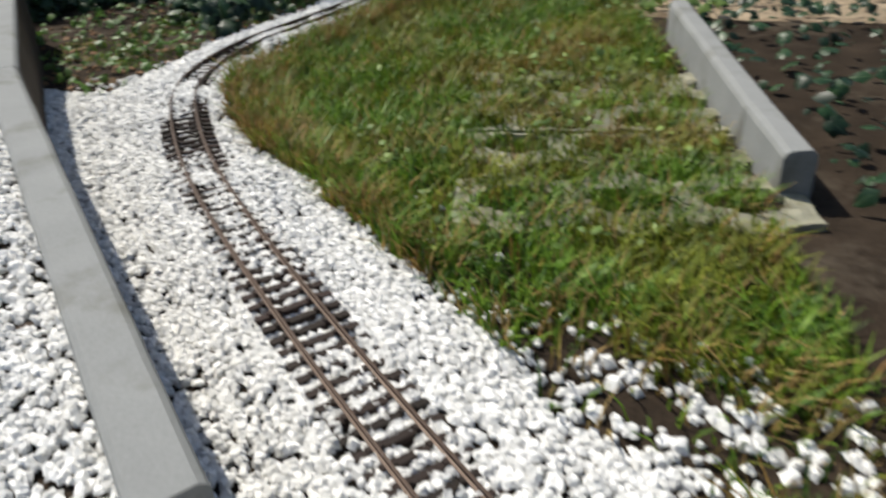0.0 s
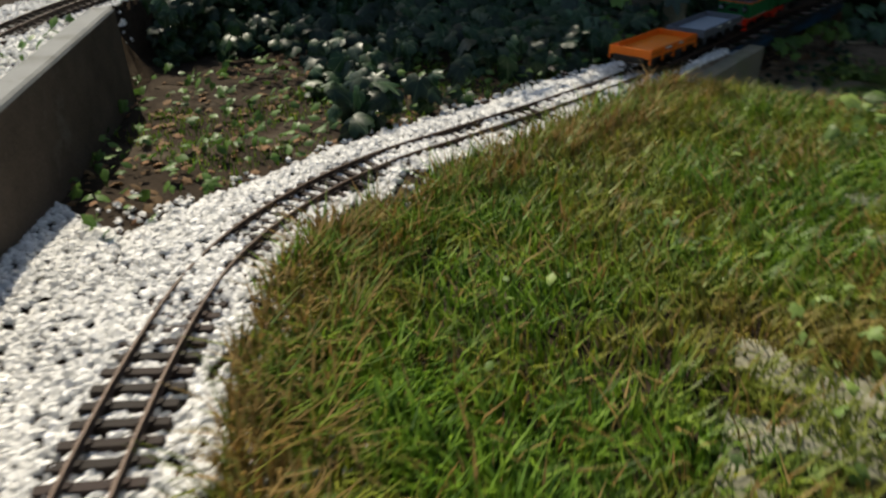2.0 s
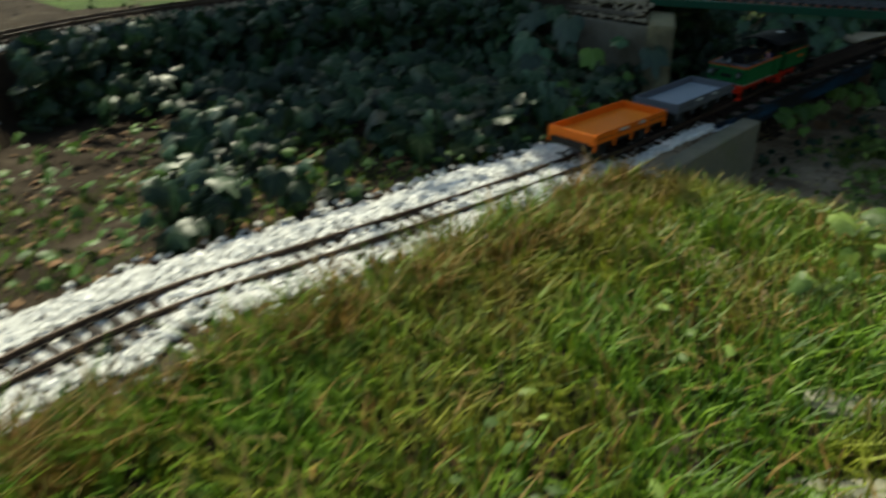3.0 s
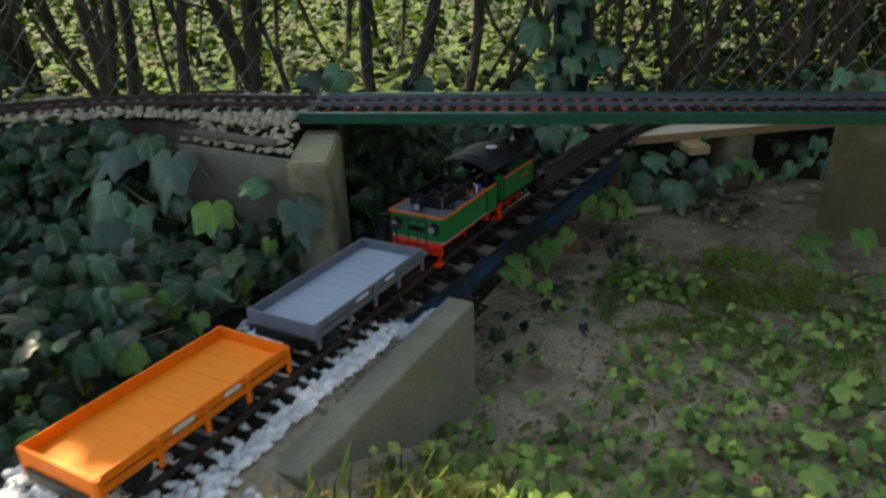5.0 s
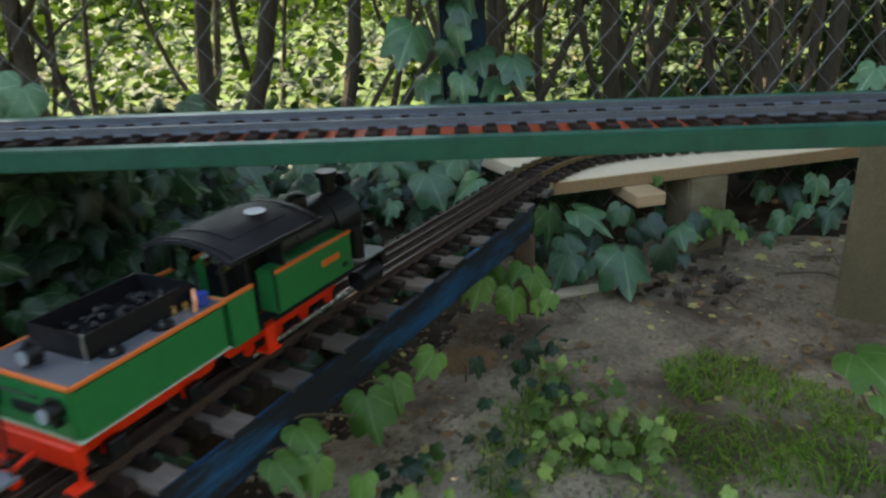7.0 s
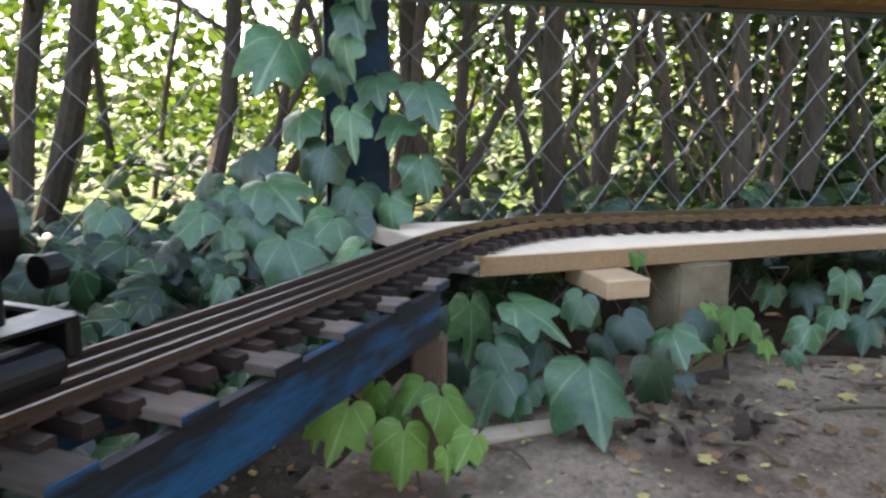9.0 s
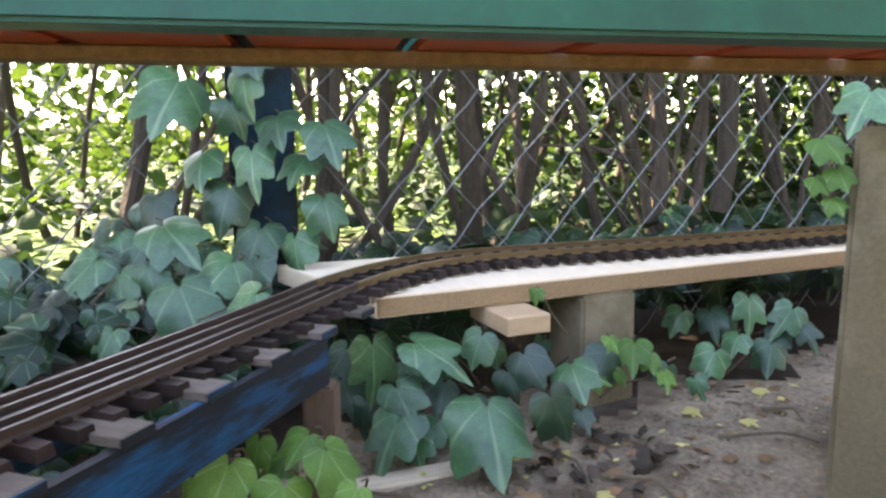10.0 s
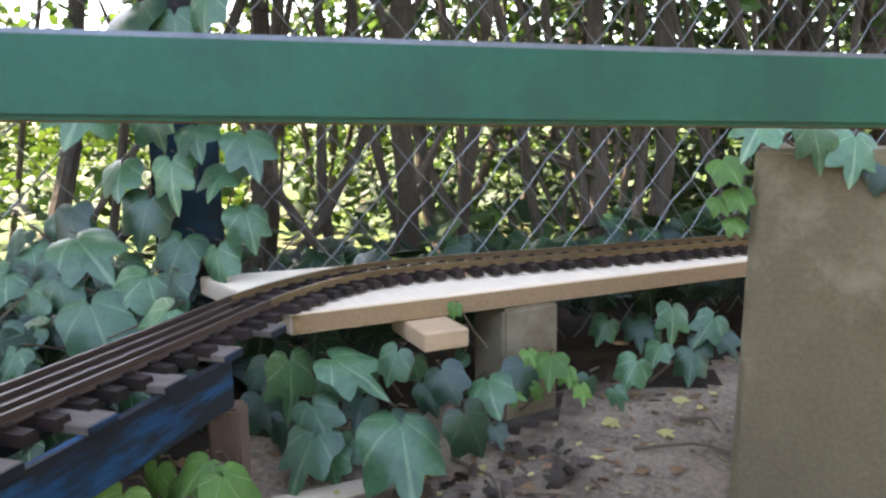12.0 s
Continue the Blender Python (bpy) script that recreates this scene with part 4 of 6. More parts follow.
def wagon(m, body_mat, floor_mat, label, railing):
    """The rear wall lies at y 0, the front wall at y 0.247."""
    t = thing("low_sided_wagon", label, "wagon", "model train", m)
    L, W, zf, zt, zb = 0.247, 0.050, 0.048, 0.062, 0.042
    floor = part("floor", box(-W + 0.001, 0.001, zf - 0.004, W - 0.001, L - 0.001, zf, 0.0005), floor_mat, t, "pale planked floor")
    for i in range(1, 14):
        y = L * i / 14
        part("floor_joint", box(-W + 0.004, y - 0.0004, zf - 0.0001, W - 0.004, y + 0.0004, zf + 0.0004), floor_mat, floor)
    walls = [("end_board", (-W, 0.0, W, 0.0024)), ("end_board", (-W, L - 0.0024, W, L)), ("side_board", (-W, 0.0024, -W + 0.0024, L - 0.0024)), ("side_board", (W - 0.0024, 0.0024, W, L - 0.0024))]
    for name, (x0, y0, x1, y1) in walls:
        b = part(name, box(x0, y0, zb, x1, y1, zt, 0.0005), body_mat, t)
        if name == "side_board":
            xs = x0 - 0.0006 if x0 < 0 else x1 - 0.0002
            part("plank_line", box(xs, 0.004, 0.0515, xs + 0.0008, L - 0.004, 0.0522), M_LBLACK, b)
            for k in range(4):
                y = 0.028 + k * 0.055 + (0.012 if k > 1 else 0)
                xp = x0 - 0.0008 if x0 < 0 else x1
                part("print", box(xp, y, 0.0535, xp + 0.0008, y + 0.020 + 0.006 * (k % 2), 0.0585), M_PRINT if k % 3 else body_mat, b, "faded unreadable marking")
                part("latch", box(xp - 0.0006, y + 0.034, 0.047, xp + 0.0014, y + 0.042, 0.050, 0.0004), body_mat, b)
    for sx in (-1, 1):
        for y in (0.004, 0.066, 0.123, 0.180, 0.243):
            part("stake", box(sx * (W + 0.0012) - 0.0014, y - 0.003, 0.030, sx * (W + 0.0012) + 0.0014, y + 0.003, zt - 0.001, 0.0006), body_mat, t, "slim stake pocket")
        part("sole_bar", box(sx * 0.038 - 0.002, 0.004, 0.032, sx * 0.038 + 0.002, L - 0.004, 0.044, 0.0006), M_LBLACK, t, "black sole bar")
        for y in (0.055, 0.192):
            part("axle_guard", frame_plate(sx * 0.032, y - 0.014, y + 0.014, 0.010, 0.034, 0.008), M_LBLACK, t)
    for y in (0.055, 0.192):
        wheelset(t, y, 0.0145, M_LBLACK)
    for y, d in ((0.0, -1), (L, 1)):
        part("buffer_beam", box(-0.040, y + d * 0.001 - 0.002, 0.030, 0.040, y + d * 0.001 + 0.002, 0.044, 0.0008), M_LBLACK, t)
        part("coupling", tube([(0, y, 0.026), (0, y + d * 0.018, 0.022), (-0.012, y + d * 0.022, 0.021), (0.012, y + d * 0.022, 0.021)], 0.002), M_LBLACK, t, "black hook coupling")
    if railing:
        plat = part("platform", box(-0.046, L + 0.001, 0.044, 0.046, L + 0.026, 0.0475, 0.0006), M_WGREY, t, "grey end platform")
        bm = tube([(-0.044, L + 0.024, 0.047), (-0.044, L + 0.024, 0.092), (-0.041, L + 0.024, 0.0945), (0.041, L + 0.024, 0.0945), (0.044, L + 0.024, 0.092), (0.044, L + 0.024, 0.047)], 0.0011)
        for x in (-0.029, -0.014, 0.014, 0.029):
            rod((x, L + 0.024, 0.047), (x, L + 0.024, 0.0945), 0.0009, bm, 6)
        rod((-0.044, L + 0.024, 0.056), (0.044, L + 0.024, 0.056), 0.0009, bm, 6)
        part("railing", bm, M_LBLACK, plat, "black wire hand railing")
        part("brake_column", rod((0.0, L + 0.014, 0.047), (0.0, L + 0.014, 0.082), 0.0014), M_LBLACK, plat)
        part("brake_wheel", disc((0.0, L + 0.014, 0.083), 0.008, 0.0015, "Z"), M_LBLACK, plat)
    return t


def on_line(s_rear, s_front):
    """A car's pose with its rear end at one length along the line and its front at another."""
    a, b = MAIN.at(s_rear), MAIN.at(s_front)
    d = b - a
    m = along(a.x, a.y, a.z + RAIL_TOP, d.x, d.y)
    return m @ pose(0, 0, 0, math.degrees(math.atan2(d.z, math.hypot(d.x, d.y))), 0, 0)


S_TENDER = MAIN.near(-0.105, 0.060)[1]
tender(on_line(S_TENDER, S_TENDER + 0.142))
locomotive(on_line(S_TENDER + 0.147, S_TENDER + 0.37))
wagon(on_line(S_TENDER - 0.318, S_TENDER - 0.071), M_WGREY, M_WFLOOR, "grey low-sided wagon with pale floor and black end railing", True)
wagon(on_line(S_TENDER - 0.612, S_TENDER - 0.365), M_WORANGE, M_WOFLOOR, "bright orange low-sided wagon with empty floor", False)


# ---- leaves ----
def between(v, lo, hi):
    return lo + (hi - lo) * v


def leaf_shape(depth, tip=0.70, fold=0.16, skew=0.0, wave=0.16):
    """One lobed blade in the x-y plane, stalk at the origin, tip along y, size 1: points, faces, uv."""
    turns = (0.0, 0.40, 0.86, 1.36, 1.90, 2.50, 2.92, math.pi)
    reach = (tip, 0.47 - depth, 0.56, 0.45 - 0.6 * depth, 0.47, 0.42, 0.30, 0.16)
    out = []
    n = 30
    for i in range(n):
        a = math.pi * (2 * i / n - 1)                      # 0 at the tip
        r = float(np.interp(abs(a), turns, reach)) * (1 + skew * math.sin(a))
        out.append((0.92 * r * math.sin(a), 0.38 + r * math.cos(a)))
    mid = [(0.55 * x, 0.38 + 0.55 * (y - 0.38)) for x, y in out]

    def lift(x, y):
        return -fold * abs(x) ** 1.3 + wave * math.sin(5 * x + 4 * y + 9 * depth + 7 * tip) * abs(x) - 0.30 * max(0.0, y - 0.45) ** 1.5 - 0.15 * max(0.0, 0.2 - y)

    pts = [(0.0, 0.38, 0.0)] + [(x, y, lift(x, y) + 0.028) for x, y in mid] + [(x, y, lift(x, y)) for x, y in out]
    faces = [(0, 1 + (i + 1) % n, 1 + i) for i in range(n)]
    faces += [(1 + i, 1 + (i + 1) % n, 1 + n + (i + 1) % n, 1 + n + i) for i in range(n)]
    return np.array(pts), faces, np.array([(x + 0.5, y) for x, y, _ in pts])


IVY_SHAPES = [leaf_shape(0.10), leaf_shape(0.05, 0.62, 0.32, 0.05), leaf_shape(0.13, 0.76, 0.10, -0.06), leaf_shape(0.08, 0.66, 0.45, 0.08, 0.3)]
SMALL = (np.array([(0, 0, 0), (-0.32, 0.38, -0.05), (-0.20, 0.75, -0.05), (0, 1.0, -0.12), (0.20, 0.75, -0.05), (0.32, 0.38, -0.05), (0, 0.45, 0.05)]),
         [(0, 6, 1), (1, 6, 2), (2, 6, 3), (3, 6, 4), (4, 6, 5), (5, 6, 0)], np.array([(0.5, 0), (0.2, 0.4), (0.3, 0.7), (0.5, 1), (0.7, 0.7), (0.8, 0.4), (0.5, 0.45)]))


def leaf_meshes(material):
    out = []
    for pts, faces, uv in IVY_SHAPES:
        me = bpy.data.meshes.new("leaf")
        me.from_pydata([tuple(p) for p in pts], [], faces)
        lay = me.uv_layers.new(name="UVMap")
        for loop in me.loops:
            lay.data[loop.index].uv = tuple(uv[loop.vertex_index])
        me.polygons.foreach_set("use_smooth", [True] * len(me.polygons))
        me.materials.append(material)
        out.append(me)
    return out


LEAF_DARK, LEAF_YOUNG, LEAF_YELLOW, LEAF_BROWN, LEAF_ROTTEN = (leaf_meshes(m) for m in (M_IVY, M_IVYB, M_YELLOW, M_BROWN, M_DARKLEAF))


def leaf_pose(p, normal, tip, size):
    z = Vector(normal).normalized()
    y = Vector(tip) - z * Vector(tip).dot(z)
    y = y.normalized() if y.length > 1e-4 else z.orthogonal().normalized()
    x = y.cross(z)
    m = Matrix((x, y, z)).transposed().to_4x4() @ Matrix.Scale(size, 4)
    m.translation = Vector(p) - y * size * 0.42
    return m


def ivy_plant(leaves, meshes, label, root, face=(0.05, -0.75, 0.6), wild=0.35, seed=1, name="ivy_plant", grow=0.9):
    """A climbing plant: stalks from its root, each with one broad leaf."""
    rng = random.Random(seed)
    t = thing(name, label, "plant")
    for x, y, z, size in leaves:
        nrm = Vector(face) + Vector((rng.uniform(-wild, wild), rng.uniform(-wild, wild), rng.uniform(-wild, wild)))
        tip = Vector((rng.uniform(-0.6, 0.6), rng.uniform(-0.3, 0.3), -1))
        z = max(z, ground_z(x, y) + 0.42 * size * grow)
        ob = new("leaf", rng.choice(meshes))
        ob.parent = t
        ob.matrix_world = leaf_pose((x, y, z), nrm, tip, size * grow)
        base = ob.matrix_world.translation.copy()
        r = Vector(root) + Vector((rng.uniform(-0.04, 0.04), rng.uniform(0, 0.05), 0))
        r = base + (r - base) * min(1.0, 0.075 / max(0.01, (r - base).length))
        mid = (base + r) / 2 + Vector((rng.uniform(-0.012, 0.012), 0.012, -0.006))
        part("stalk", tube([r, mid, base + Vector((0, 0.012, -0.004)), base], 0.0014, None, 5, 0.0008), M_STEM, t)
    return t


def leaf_stuff(name, spots, material, label, category, shapes, seed, face=(0.0, -0.35, 0.9), wild=0.6, down=True):
    """Leaves nobody could count: spots of x, y, z, size."""
    rng = np.random.default_rng(seed)
    verts, faces, uvs = [], [], []
    for x, y, z, size in spots:
        pts, fc, uv = shapes[rng.integers(len(shapes))]
        tip = (rng.uniform(-1, 1), rng.uniform(-1, 1), -0.8 if down else rng.uniform(-0.4, 0.4))
        m = np.array(leaf_pose((x, y, z), np.array(face) + rng.uniform(-wild, wild, 3), tip, size))
        k = len(verts)
        verts.extend(map(tuple, pts @ m[:3, :3].T + m[:3, 3]))
        faces.extend(tuple(k + i for i in f) for f in fc)
        uvs.extend(map(tuple, uv))
    return stuff(name, verts, faces, material, label, category, smooth=True, uvs=uvs)


UNDER_BOARD = [(-0.005, 0.91, -0.065, 0.075), (0.055, 0.91, -0.052, 0.078), (0.108, 0.9, -0.04, 0.046), (0.156, 0.92, -0.062, 0.052),
    (0.131, 0.85, -0.101, 0.097), (0.034, 0.88, -0.093, 0.06), (0.032, 0.86, -0.119, 0.074), (0.063, 0.93, -0.101, 0.048),
    (0.188, 0.88, -0.092, 0.063), (0.2, 0.92, -0.07, 0.057), (0.226, 0.95, -0.064, 0.05), (0.06, 0.9, -0.132, 0.042), (-0.045, 0.93, -0.109, 0.064),
    (0.051, 0.97, -0.085, 0.044), (0.129, 0.96, -0.095, 0.043), (0.094, 0.93, -0.114, 0.042), (0.019, 0.95, -0.093, 0.05), (0.211, 0.89, -0.1, 0.026),
    (-0.022, 0.92, -0.129, 0.05), (-0.059, 0.95, -0.079, 0.052), (0.109, 0.98, -0.072, 0.037), (0.156, 0.98, -0.063, 0.037),
    (0.049, 0.88, -0.153, 0.047), (0.087, 0.91, -0.14, 0.036)]
UNDER_YOUNG = [(0.255, 0.97, -0.057, 0.045), (0.273, 0.97, -0.065, 0.027), (0.234, 0.98, -0.052, 0.03), (0.219, 0.93, -0.075, 0.029),
    (0.157, 0.955, 0.001, 0.021), (0.287, 0.97, -0.082, 0.027), (0.243, 0.95, -0.078, 0.023)]
YOUNG_LOW = [(-0.03, 0.66, -0.081, 0.055), (0.018, 0.66, -0.094, 0.054), (0.046, 0.69, -0.073, 0.053), (0.015, 0.7, -0.065, 0.04),
    (0.063, 0.68, -0.094, 0.035), (-0.024, 0.7, -0.075, 0.037), (0.049, 0.67, -0.103, 0.026), (-0.008, 0.71, -0.089, 0.033),
    (-0.053, 0.66, -0.092, 0.027)]
FAR_CLUMP = [(0.309, 1.2, -0.078, 0.046), (0.349, 1.2, -0.076, 0.05), (0.394, 1.2, -0.059, 0.057), (0.439, 1.2, -0.068, 0.054),
    (0.418, 1.18, -0.112, 0.053), (0.343, 1.12, -0.107, 0.053), (0.374, 1.15, -0.09, 0.044), (0.291, 1.05, -0.104, 0.033), (0.323, 1.05, -0.115, 0.03),
    (0.46, 1.2, -0.086, 0.046), (0.367, 1.2, -0.083, 0.038), (0.43, 1.2, -0.095, 0.043)]
LEFT_IVY = [(-0.249, 0.93, 0.058, 0.092), (-0.298, 0.9, 0.003, 0.066), (-0.272, 0.86, -0.019, 0.06), (-0.188, 0.86, -0.001, 0.087),
    (-0.221, 0.95, 0.023, 0.069), (-0.163, 0.95, 0.006, 0.07), (-0.312, 0.95, 0.027, 0.062), (-0.341, 0.92, 0.025, 0.055), (-0.371, 0.97, 0.058, 0.05),
    (-0.279, 0.84, -0.02, 0.046), (-0.304, 0.98, 0.082, 0.066), (-0.165, 0.92, -0.009, 0.052), (-0.258, 0.9, 0.014, 0.054),
    (-0.236, 0.8, -0.028, 0.043), (-0.198, 0.93, 0.003, 0.047), (-0.341, 0.96, 0.041, 0.052)]
POLE_IVY = [(-0.283, 1.0, 0.217, 0.096), (-0.205, 1.03, 0.226, 0.066), (-0.164, 1.03, 0.18, 0.066), (-0.099, 1.03, 0.166, 0.07),
    (-0.134, 1.03, 0.133, 0.065), (-0.2, 1.03, 0.133, 0.066), (-0.27, 1.03, 0.133, 0.062), (-0.239, 1.03, 0.085, 0.073), (-0.324, 1.0, 0.077, 0.064),
    (-0.2, 1.03, 0.037, 0.076), (-0.147, 1.03, 0.028, 0.064), (-0.104, 1.03, 0.077, 0.06), (-0.276, 1.03, 0.01, 0.07), (-0.219, 1.03, 0.194, 0.055),
    (-0.377, 1.0, 0.027, 0.066), (-0.236, 1.02, 0.316, 0.095), (-0.182, 1.03, 0.3, 0.065), (-0.142, 1.03, 0.323, 0.056), (-0.193, 1.03, 0.262, 0.057)]
BANK_IVY = [(-0.591, -0.06, 0.177, 0.122), (-0.49, -0.05, 0.158, 0.133), (-0.57, -0.12, 0.115, 0.119), (-0.245, -0.04, 0.121, 0.107),
    (-0.452, -0.15, 0.07, 0.102), (-0.465, -0.22, 0.064, 0.092), (-0.527, -0.1, 0.093, 0.09), (-0.665, -0.05, 0.159, 0.109),
    (-0.412, -0.17, 0.047, 0.074), (-0.513, -0.16, 0.087, 0.088), (-0.469, -0.06, 0.113, 0.07), (-0.362, 0, 0.135, 0.067),
    (-0.358, -0.3, 0.077, 0.081), (-0.306, -0.3, 0.063, 0.064)]
BANK_YOUNG = [(-0.399, -0.06, 0.105, 0.093), (-0.348, -0.1, 0.054, 0.049), (-0.282, -0.14, 0.045, 0.046), (-0.305, -0.25, 0.063, 0.058),
    (-0.322, -0.28, 0.09, 0.05), (-0.267, -0.24, 0.044, 0.043), (-0.249, -0.36, 0.063, 0.053), (-0.297, -0.06, 0.069, 0.04)]
BRIDGE_SIDE = [(0.002, 0.3, -0.046, 0.059), (0.008, 0.34, -0.047, 0.045), (-0.013, 0.22, -0.024, 0.045), (-0.009, 0.18, -0.029, 0.043),
    (0.008, 0.2, -0.044, 0.039), (0.037, 0.22, -0.063, 0.035), (0.007, 0.42, -0.059, 0.043), (-0.039, 0.38, -0.046, 0.036)]
BEHIND_BRIDGE = [(-0.451, 0.62, 0.045, 0.107), (-0.553, 0.6, 0.053, 0.102), (-0.416, 0.66, 0.009, 0.108), (-0.477, 0.6, -0.004, 0.09),
    (-0.123, 0.86, -0.001, 0.082), (-0.343, 0.9, 0.019, 0.081), (-0.169, 0.9, 0.024, 0.076), (-0.615, 0.55, 0.054, 0.103),
    (-0.562, 0.4, -0.016, 0.077), (-0.47, 0.75, 0.035, 0.087), (-0.428, 0.85, 0.021, 0.081), (-0.444, 0.35, -0.026, 0.085),
    (-0.467, 0.3, -0.021, 0.069), (-0.51, 0.5, 0.035, 0.077), (-0.679, 0.5, 0.037, 0.096), (-0.667, 0.45, -0.006, 0.075)]
LAWN_STONES = [(0.59, -1.465, 0.046), (0.5, -0.92, 0.038), (0.561, -1.04, 0.042)]
DARK_DEBRIS = [(0.145, -2.188, 0.012), (0.031, -2.07, 0.016), (0.047, -2.039, 0.019), (-0.025, -2.297, 0.015), (-0.043, -2.037, 0.017), (-0.032,
    -2.077, 0.017), (0.154, -2.191, 0.011), (0.365, -2.386, 0.018), (0.514, -2.426, 0.016), (0.407, -2.534, 0.013), (0.43, -2.373, 0.01), (0.055,
    -2.053, 0.019)]
FALLEN_PALE = [(0.289, 0.62), (0.002, 0.408), (0.035, 0.386), (0.263, 0.819), (0.233, 0.844), (0.318, 1.039), (0.314, 0.726), (0.318, 1.04),
    (0.375, 1.028), (0.186, 0.906), (0.191, 0.908), (0.4, 1.128), (0.312, 1.033)]
FALLEN_BROWN = [(0.382, 0.947), (0.105, 0.697), (0.388, 0.775), (0.24, 0.884), (0.348, 0.935), (-0.296, -1.72), (-0.16, 0.03)]
TWIGS = [(0.159, 0.93, 0.226, 0.843), (0.34, 0.98, 0.436, 0.985), (0.369, 1.193, 0.418, 1.346), (0.02, 0.806, 0.09, 0.779),
    (0.394, 1.07, 0.433, 1.047), (0.23, 0.88, 0.296, 0.846)]

ivy_plant(UNDER_BOARD, LEAF_DARK, "dark green ivy with broad lobed leaves under the pine board", (0.10, 1.03, -0.15), face=(0.1, -0.8, 0.6), seed=2, grow=1.0, wild=0.5)
ivy_plant(UNDER_YOUNG, LEAF_YOUNG, "young yellow-green ivy leaves below the offcut", (0.20, 1.0, -0.13), face=(0.1, -0.6, 0.7), seed=3, grow=1.0, wild=0.5)
ivy_plant(YOUNG_LOW, LEAF_YOUNG, "fresh green ivy with pointed leaves beside the timber post", (0.02, 0.72, -0.165), face=(0.15, -0.6, 0.7), seed=15, grow=1.0, wild=0.45)
ivy_plant(FAR_CLUMP, LEAF_DARK, "low ivy clump creeping along the bare soil", (0.36, 1.30, -0.16), seed=4, grow=1.0)
ivy_plant(LEFT_IVY, LEAF_DARK, "large dusty green ivy leaves beside the blue bridge", (-0.20, 1.02, -0.10), seed=5, grow=1.0)
ivy_plant(POLE_IVY, LEAF_DARK, "ivy climbing up the blue fence post", (-0.22, 1.09, -0.08), face=(0.1, -0.85, 0.5), wild=0.45, seed=6, grow=1.1)
ivy_plant(BANK_IVY, LEAF_DARK, "big dark ivy leaves on the bank below the concrete wall", (-0.28, -0.05, 0.0), face=(0.35, -0.55, 0.65), seed=7, grow=0.78)
ivy_plant(BANK_YOUNG, LEAF_YOUNG, "pale green young leaves on the bank beside the gravel", (-0.25, -0.1, 0.0), face=(0.35, -0.55, 0.65), seed=8, grow=0.82)
ivy_plant(BRIDGE_SIDE, LEAF_YOUNG, "light green ivy sprouting along the blue bridge's foot", (0.02, 0.50, -0.165), face=(0.2, -0.5, 0.7), seed=9, grow=1.0)
ivy_plant(BEHIND_BRIDGE, LEAF_DARK, "ivy in deep shade behind the blue bridge", (-0.30, 0.75, -0.10), seed=10)
ivy_plant([(0.418, 0.835, 0.185, 0.055), (0.462, 0.855, 0.176, 0.05), (0.492, 0.86, 0.166, 0.055), (0.515, 0.86, 0.155, 0.05)], LEAF_DARK, "pale dusty ivy leaf lying over the pillar's top", (0.50, 0.97, 0.13), face=(0, -0.8, 0.55), seed=12)
ivy_plant([(0.402, 0.87, 0.152, 0.042), (0.412, 0.868, 0.128, 0.032), (0.398, 0.875, 0.122, 0.026), (0.410, 0.868, 0.106, 0.026)], LEAF_YOUNG, "small yellow-green leaves at the pillar's corner", (0.44, 0.90, 0.13), seed=13)
ivy_plant([(0.42, 0.50, -0.03, 0.075), (0.44, 0.47, -0.05, 0.05), (0.50, 0.55, -0.03, 0.06), (0.53, 0.48, -0.07, 0.05)], LEAF_YOUNG, "bright green broad-leaved weed in the hollow", (0.46, 0.52, -0.12), face=(0.1, -0.5, 0.8), seed=14)


def carpet(x0, y0, x1, y1, per_m2, lo, hi, rise, seed, test=lambda x, y: True):
    rng = np.random.default_rng(seed)
    n = int((x1 - x0) * (y1 - y0) * per_m2)
    out = []
    for _ in range(n):
        x, y = rng.uniform(x0, x1), rng.uniform(y0, y1)
        if test(x, y):
            out.append((x, y, ground_z(x, y) + 0.01 + rng.uniform(0, rise), rng.uniform(lo, hi)))
    return out


def bank(x, y):
    d, s, r = MAIN.near(x, y)
    du = UPPER.near(x, y)[0]
    return d > 0.15 and du > 0.09 and x < -0.2 and not (x > -0.98 and y > 0.03)


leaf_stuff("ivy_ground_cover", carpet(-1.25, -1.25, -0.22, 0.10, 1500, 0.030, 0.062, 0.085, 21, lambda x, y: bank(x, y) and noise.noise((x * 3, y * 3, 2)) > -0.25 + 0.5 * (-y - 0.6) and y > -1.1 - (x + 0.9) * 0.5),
           M_IVYSHADE, "dense dark ivy covering the bank below the raised track", "ivy", IVY_SHAPES, 22, face=(0.3, -0.5, 0.7))
rng = np.random.default_rng(28)
spots = []
for _ in range(1500):
    s = rng.uniform(2.0, U_BRIDGE - 0.12)
    q = UPPER.base(s) @ Vector((rng.uniform(0.07, 0.17), 0, 0))
    if q.y > -1.15 and not (q.x > -0.98 and q.y > -0.02):
        spots.append((q.x, q.y, between(rng.random(), ground_z(q.x, q.y), 0.205), rng.uniform(0.03, 0.06)))
for _ in range(320):
    spots.append((rng.uniform(-0.37, -0.30), rng.uniform(0.20, 0.55), rng.uniform(-0.10, 0.19), rng.uniform(0.035, 0.06)))
leaf_stuff("ivy_ground_cover", spots, M_IVYSHADE, "dark ivy climbing up the raised bed's edge", "ivy", IVY_SHAPES, 29, face=(0.5, -0.6, 0.45))
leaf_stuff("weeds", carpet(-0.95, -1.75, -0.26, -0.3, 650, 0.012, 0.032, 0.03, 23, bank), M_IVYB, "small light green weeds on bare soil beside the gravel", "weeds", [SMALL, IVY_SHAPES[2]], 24)
